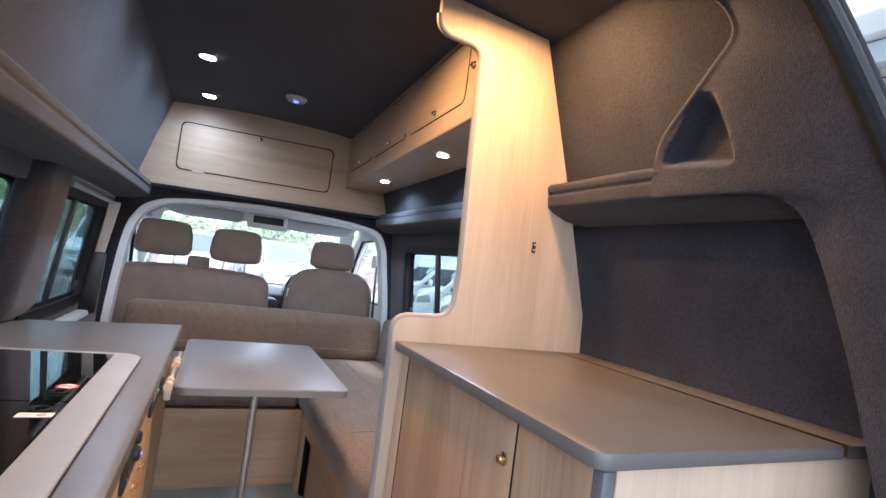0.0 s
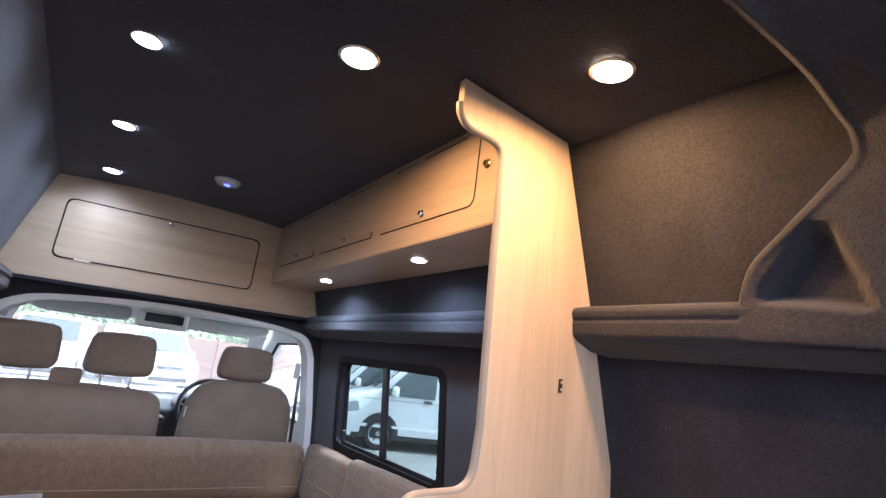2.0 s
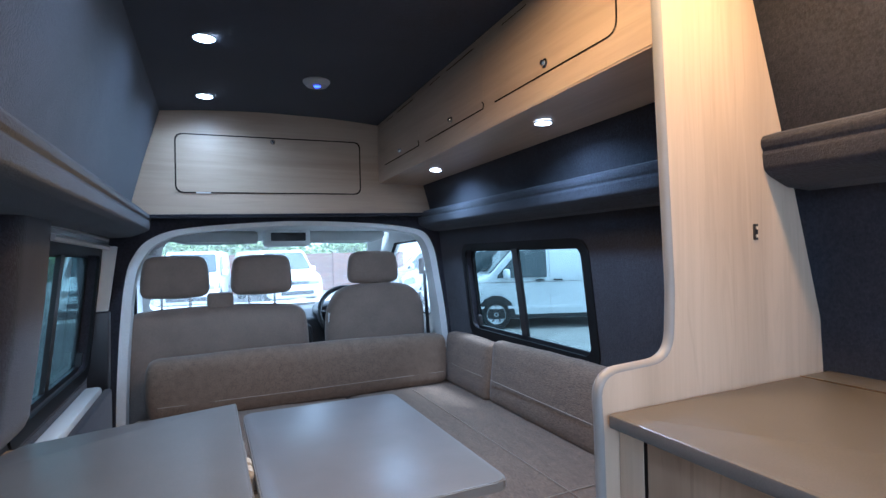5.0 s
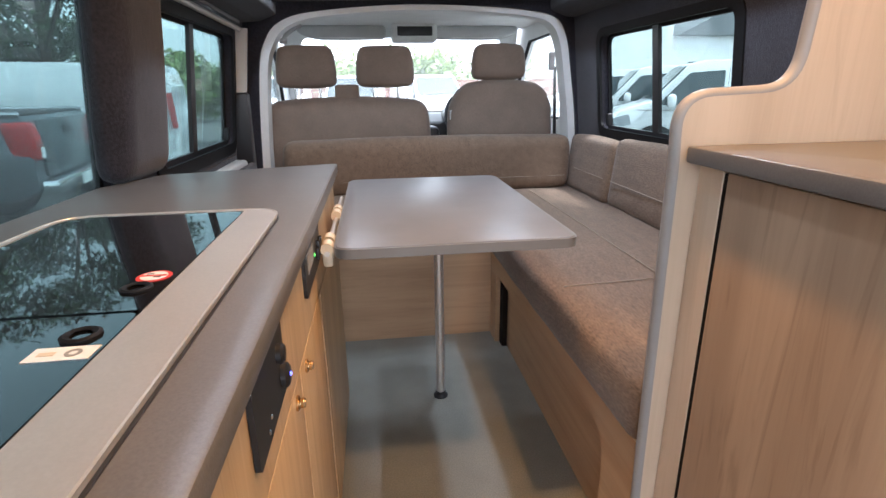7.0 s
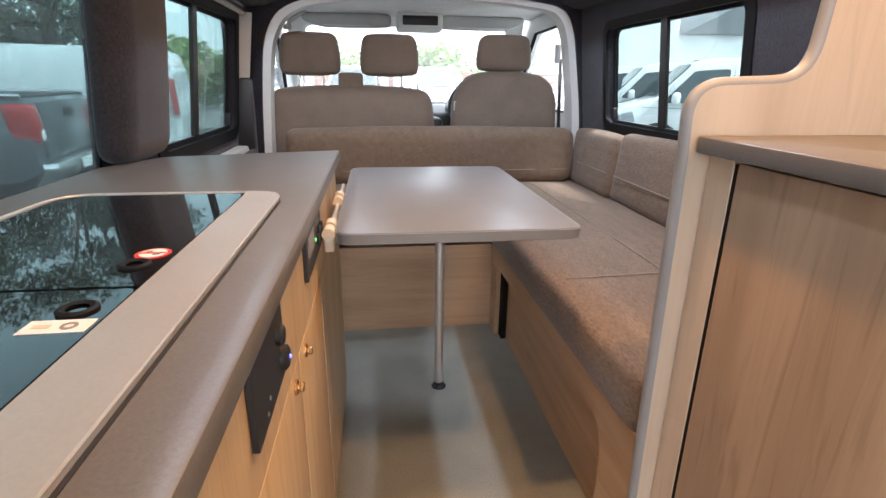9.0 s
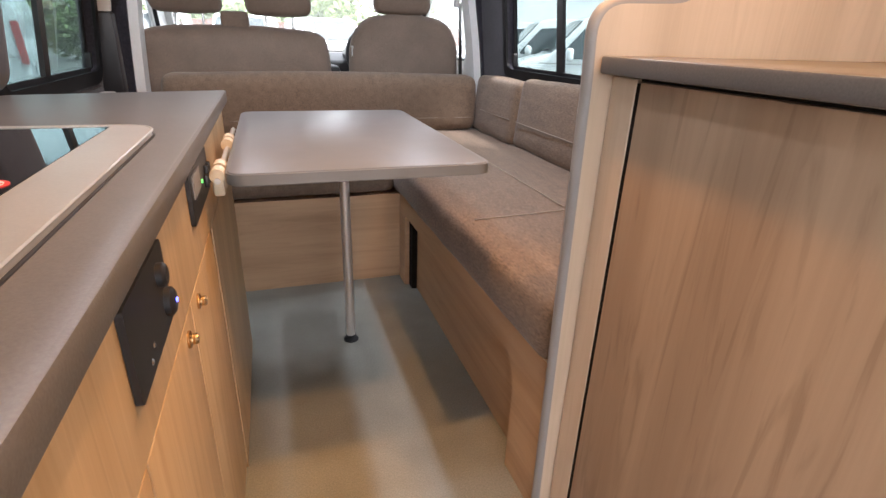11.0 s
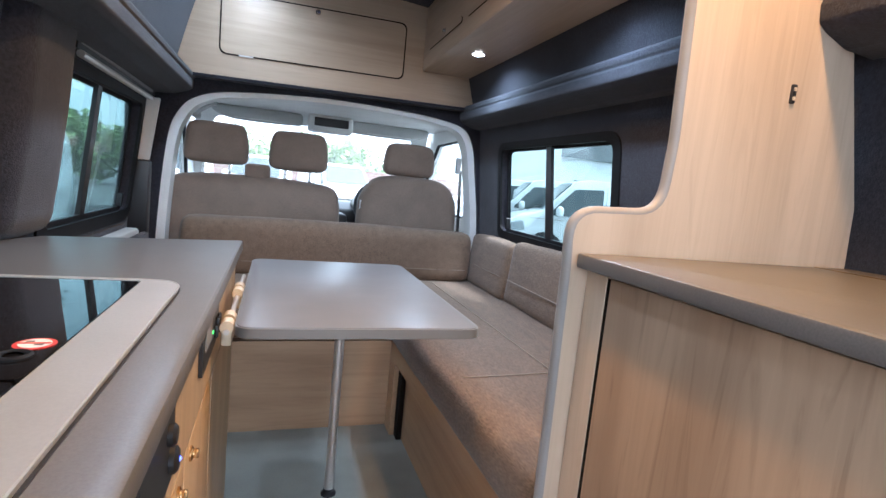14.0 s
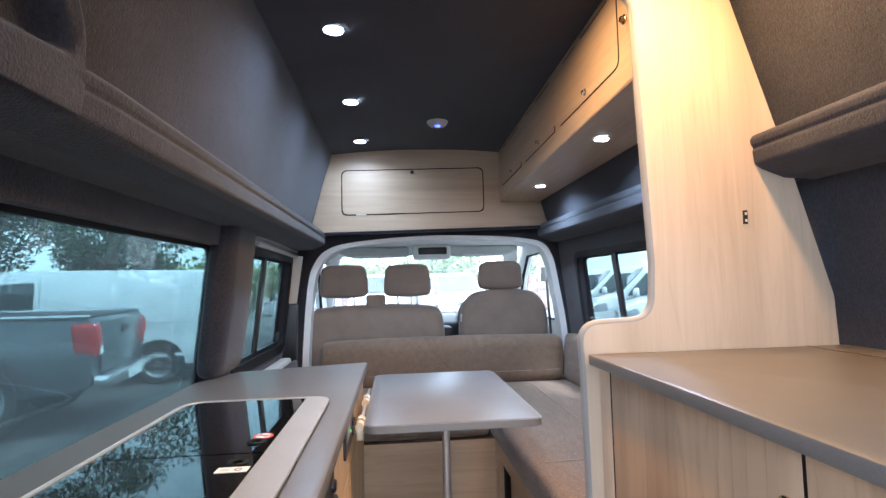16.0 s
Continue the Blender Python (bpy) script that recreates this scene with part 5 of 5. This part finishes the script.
# hedge and fence ahead
hb = [((x, 28.5 + rng.uniform(-0.6, 0.6), GZ + rng.uniform(0.8, 2.6)), rng.uniform(0.9, 1.5)) for x in [-14 + 0.5 * k for k in range(44)]]
hme = leaf_cloud(hb, 17000, 0.17)
hme.materials.append(M_HEDGE)
tagged(new("hedge", hme), "tall bright green hedge beyond the car park", "hedge", "", "stuff")
fence = thing("fence", label="red-brown timber panel fence behind the parked vans", category="fence")
post_me = mesh_of(box(-0.05, -0.05, 0, 0.05, 0.05, 1.9, bevel=0.006), "post", M_FENCE)
board_me = mesh_of(box(0, -0.012, 0, 1.72, 0.012, 0.155, bevel=0.004), "board", M_FENCE)
for k in range(7):
    o = new("post", post_me)
    o.parent = fence
    o.location = (-4 + 1.83 * k, 25.5, GZ)
    for j in range(11):
        b = new("board", board_me)
        b.parent = fence
        b.location = (-4 + 1.83 * k + 0.055, 25.5 + rng.uniform(-0.006, 0.006), GZ + 0.06 + j * 0.162)

# building beside the tailgate, with its canopy
bw = structure("outbuilding_wall", box(2.60, -4.5, GZ, 2.75, 2.1, 2.55), M_MORTAR, "cream painted brick wall under the canopy", "wall", False)
brick_me = mesh_of(box(-0.012, 0, 0, 0.0, 0.212, 0.063, bevel=0.003, seg=1), "brick", M_BRICK, False)
for row in range(16):
    for col in range(16):
        z = 1.28 + 0.075 * row
        y = -1.5 + 0.224 * col + (0.112 if row % 2 else 0)
        o = new("brick", brick_me)
        o.parent = bw
        o.location = (2.60, y, z)
structure("fascia_board", box(2.45, -4.5, 2.48, 2.62, 2.2, 2.60, bevel=0.01), M_WHITEPAINT, "white painted beam under the canopy", "beam", False)
structure("wall_plate", box(2.52, -4.5, 2.36, 2.60, 2.1, 2.475, bevel=0.006), M_UNIT, "grey timber wall plate", "beam", False)
sh = bmesh.new()
cols = 112
for i in range(cols + 1):
    for j in range(2):
        x = -1.6 + 4.5 * i / cols
        sh.verts.new((x, (-5.0, 2.4)[j], 2.62 + 0.028 * math.cos(i * math.pi) + 0.02 * (2.6 - x)))
sh.verts.ensure_lookup_table()
for i in range(cols):
    sh.faces.new((sh.verts[2 * i], sh.verts[2 * i + 2], sh.verts[2 * i + 3], sh.verts[2 * i + 1]))
can = structure("canopy", sh, M_SHEET, "white corrugated canopy sheet over the rear of the van", "canopy", False)
unit_b = thing("wall_unit", label="pale blue-grey casing fixed to the brick wall", category="wall unit")
part("casing", box(2.34, -0.1, 1.56, 2.585, 1.22, 1.86, bevel=0.02), M_UNIT, unit_b)
part("base_strip", box(2.36, -0.1, 1.53, 2.58, 1.20, 1.558), M_BLACK, unit_b)
part("stud", lathe([(0, 0), (0.012, 0), (0.01, 0.008), (0, 0.01)], pose(2.34, 1.15, 1.62, 0, -90, 0), 12), M_BLACK, unit_b)
shut = thing("wall_panel", label="white painted panel with a raised frame on the wall", category="panel")
part("panel", box(2.56, -0.4, 1.88, 2.587, 0.92, 2.33, bevel=0.004), M_WHITEPAINT, shut)
part("panel_frame", box(2.552, 0.90, 1.87, 2.588, 0.945, 2.345, bevel=0.004), M_WHITEPAINT, shut)
pipe = thing("downpipe", label="white plastic downpipe below the wall casing", category="pipe")
part("pipe_run", tube([(2.53, 1.0, GZ), (2.53, 1.0, 1.53)], 0.04, 12), M_WHITEPAINT, pipe)
cab1 = thing("cable", label="thin dark cable sagging under the canopy", category="cable", group="cables")
part("run", tube(smooth_line([(2.50, 2.05, 2.40), (2.53, 1.7, 2.31), (2.55, 1.35, 2.25), (2.55, 1.1, 2.27), (2.5, 0.95, 2.36)], 6), 0.005, 6), M_BLACK, cab1)
cab2 = thing("cable", label="thin dark cable hanging from the canopy sheet", category="cable", group="cables")
part("run", tube(smooth_line([(1.75, 1.55, 2.575), (1.95, 1.35, 2.57), (2.2, 1.22, 2.56), (2.25, 1.25, 2.45), (2.28, 1.3, 2.32)], 6), 0.005, 6), M_BLACK, cab2)

# pale building beyond the vans
bld = thing("far_building", label="white rendered building with a grey pitched roof", category="building")
M_RENDER = material("white_render", (0.72, 0.73, 0.73), 0.8, spot=0.06, spot_scale=1.5)
M_ROOF = material("grey_roof", (0.16, 0.17, 0.18), 0.8, spot=0.15, spot_scale=2)
part("wall", box(9.6, 30.0, GZ, 17.0, 42.0, 5.6), M_RENDER, bld, smooth=False)
part("wall", box(17.004, 30.6, GZ, 30.0, 42.0, 3.6), M_RENDER, bld, smooth=False)
part("roof", plate([(9.2, 5.6), (17.4, 5.6), (13.3, 8.0)], 12.6, on_y(29.7)), M_ROOF, bld, smooth=False)
part("roof", plate([(17.42, 3.6), (30.4, 3.6), (23.7, 6.6)], 12.0, on_y(30.3)), M_ROOF, bld, smooth=False)
for k in range(3):
    wnd = part("window", box(18.5 + 3.6 * k, 30.56, 0.8, 20.0 + 3.6 * k, 30.604, 2.2), M_CARGLASS, bld)
    part("sill", box(18.4 + 3.6 * k, 30.48, 0.72, 20.1 + 3.6 * k, 30.602, 0.8), M_WHITEPAINT, wnd)
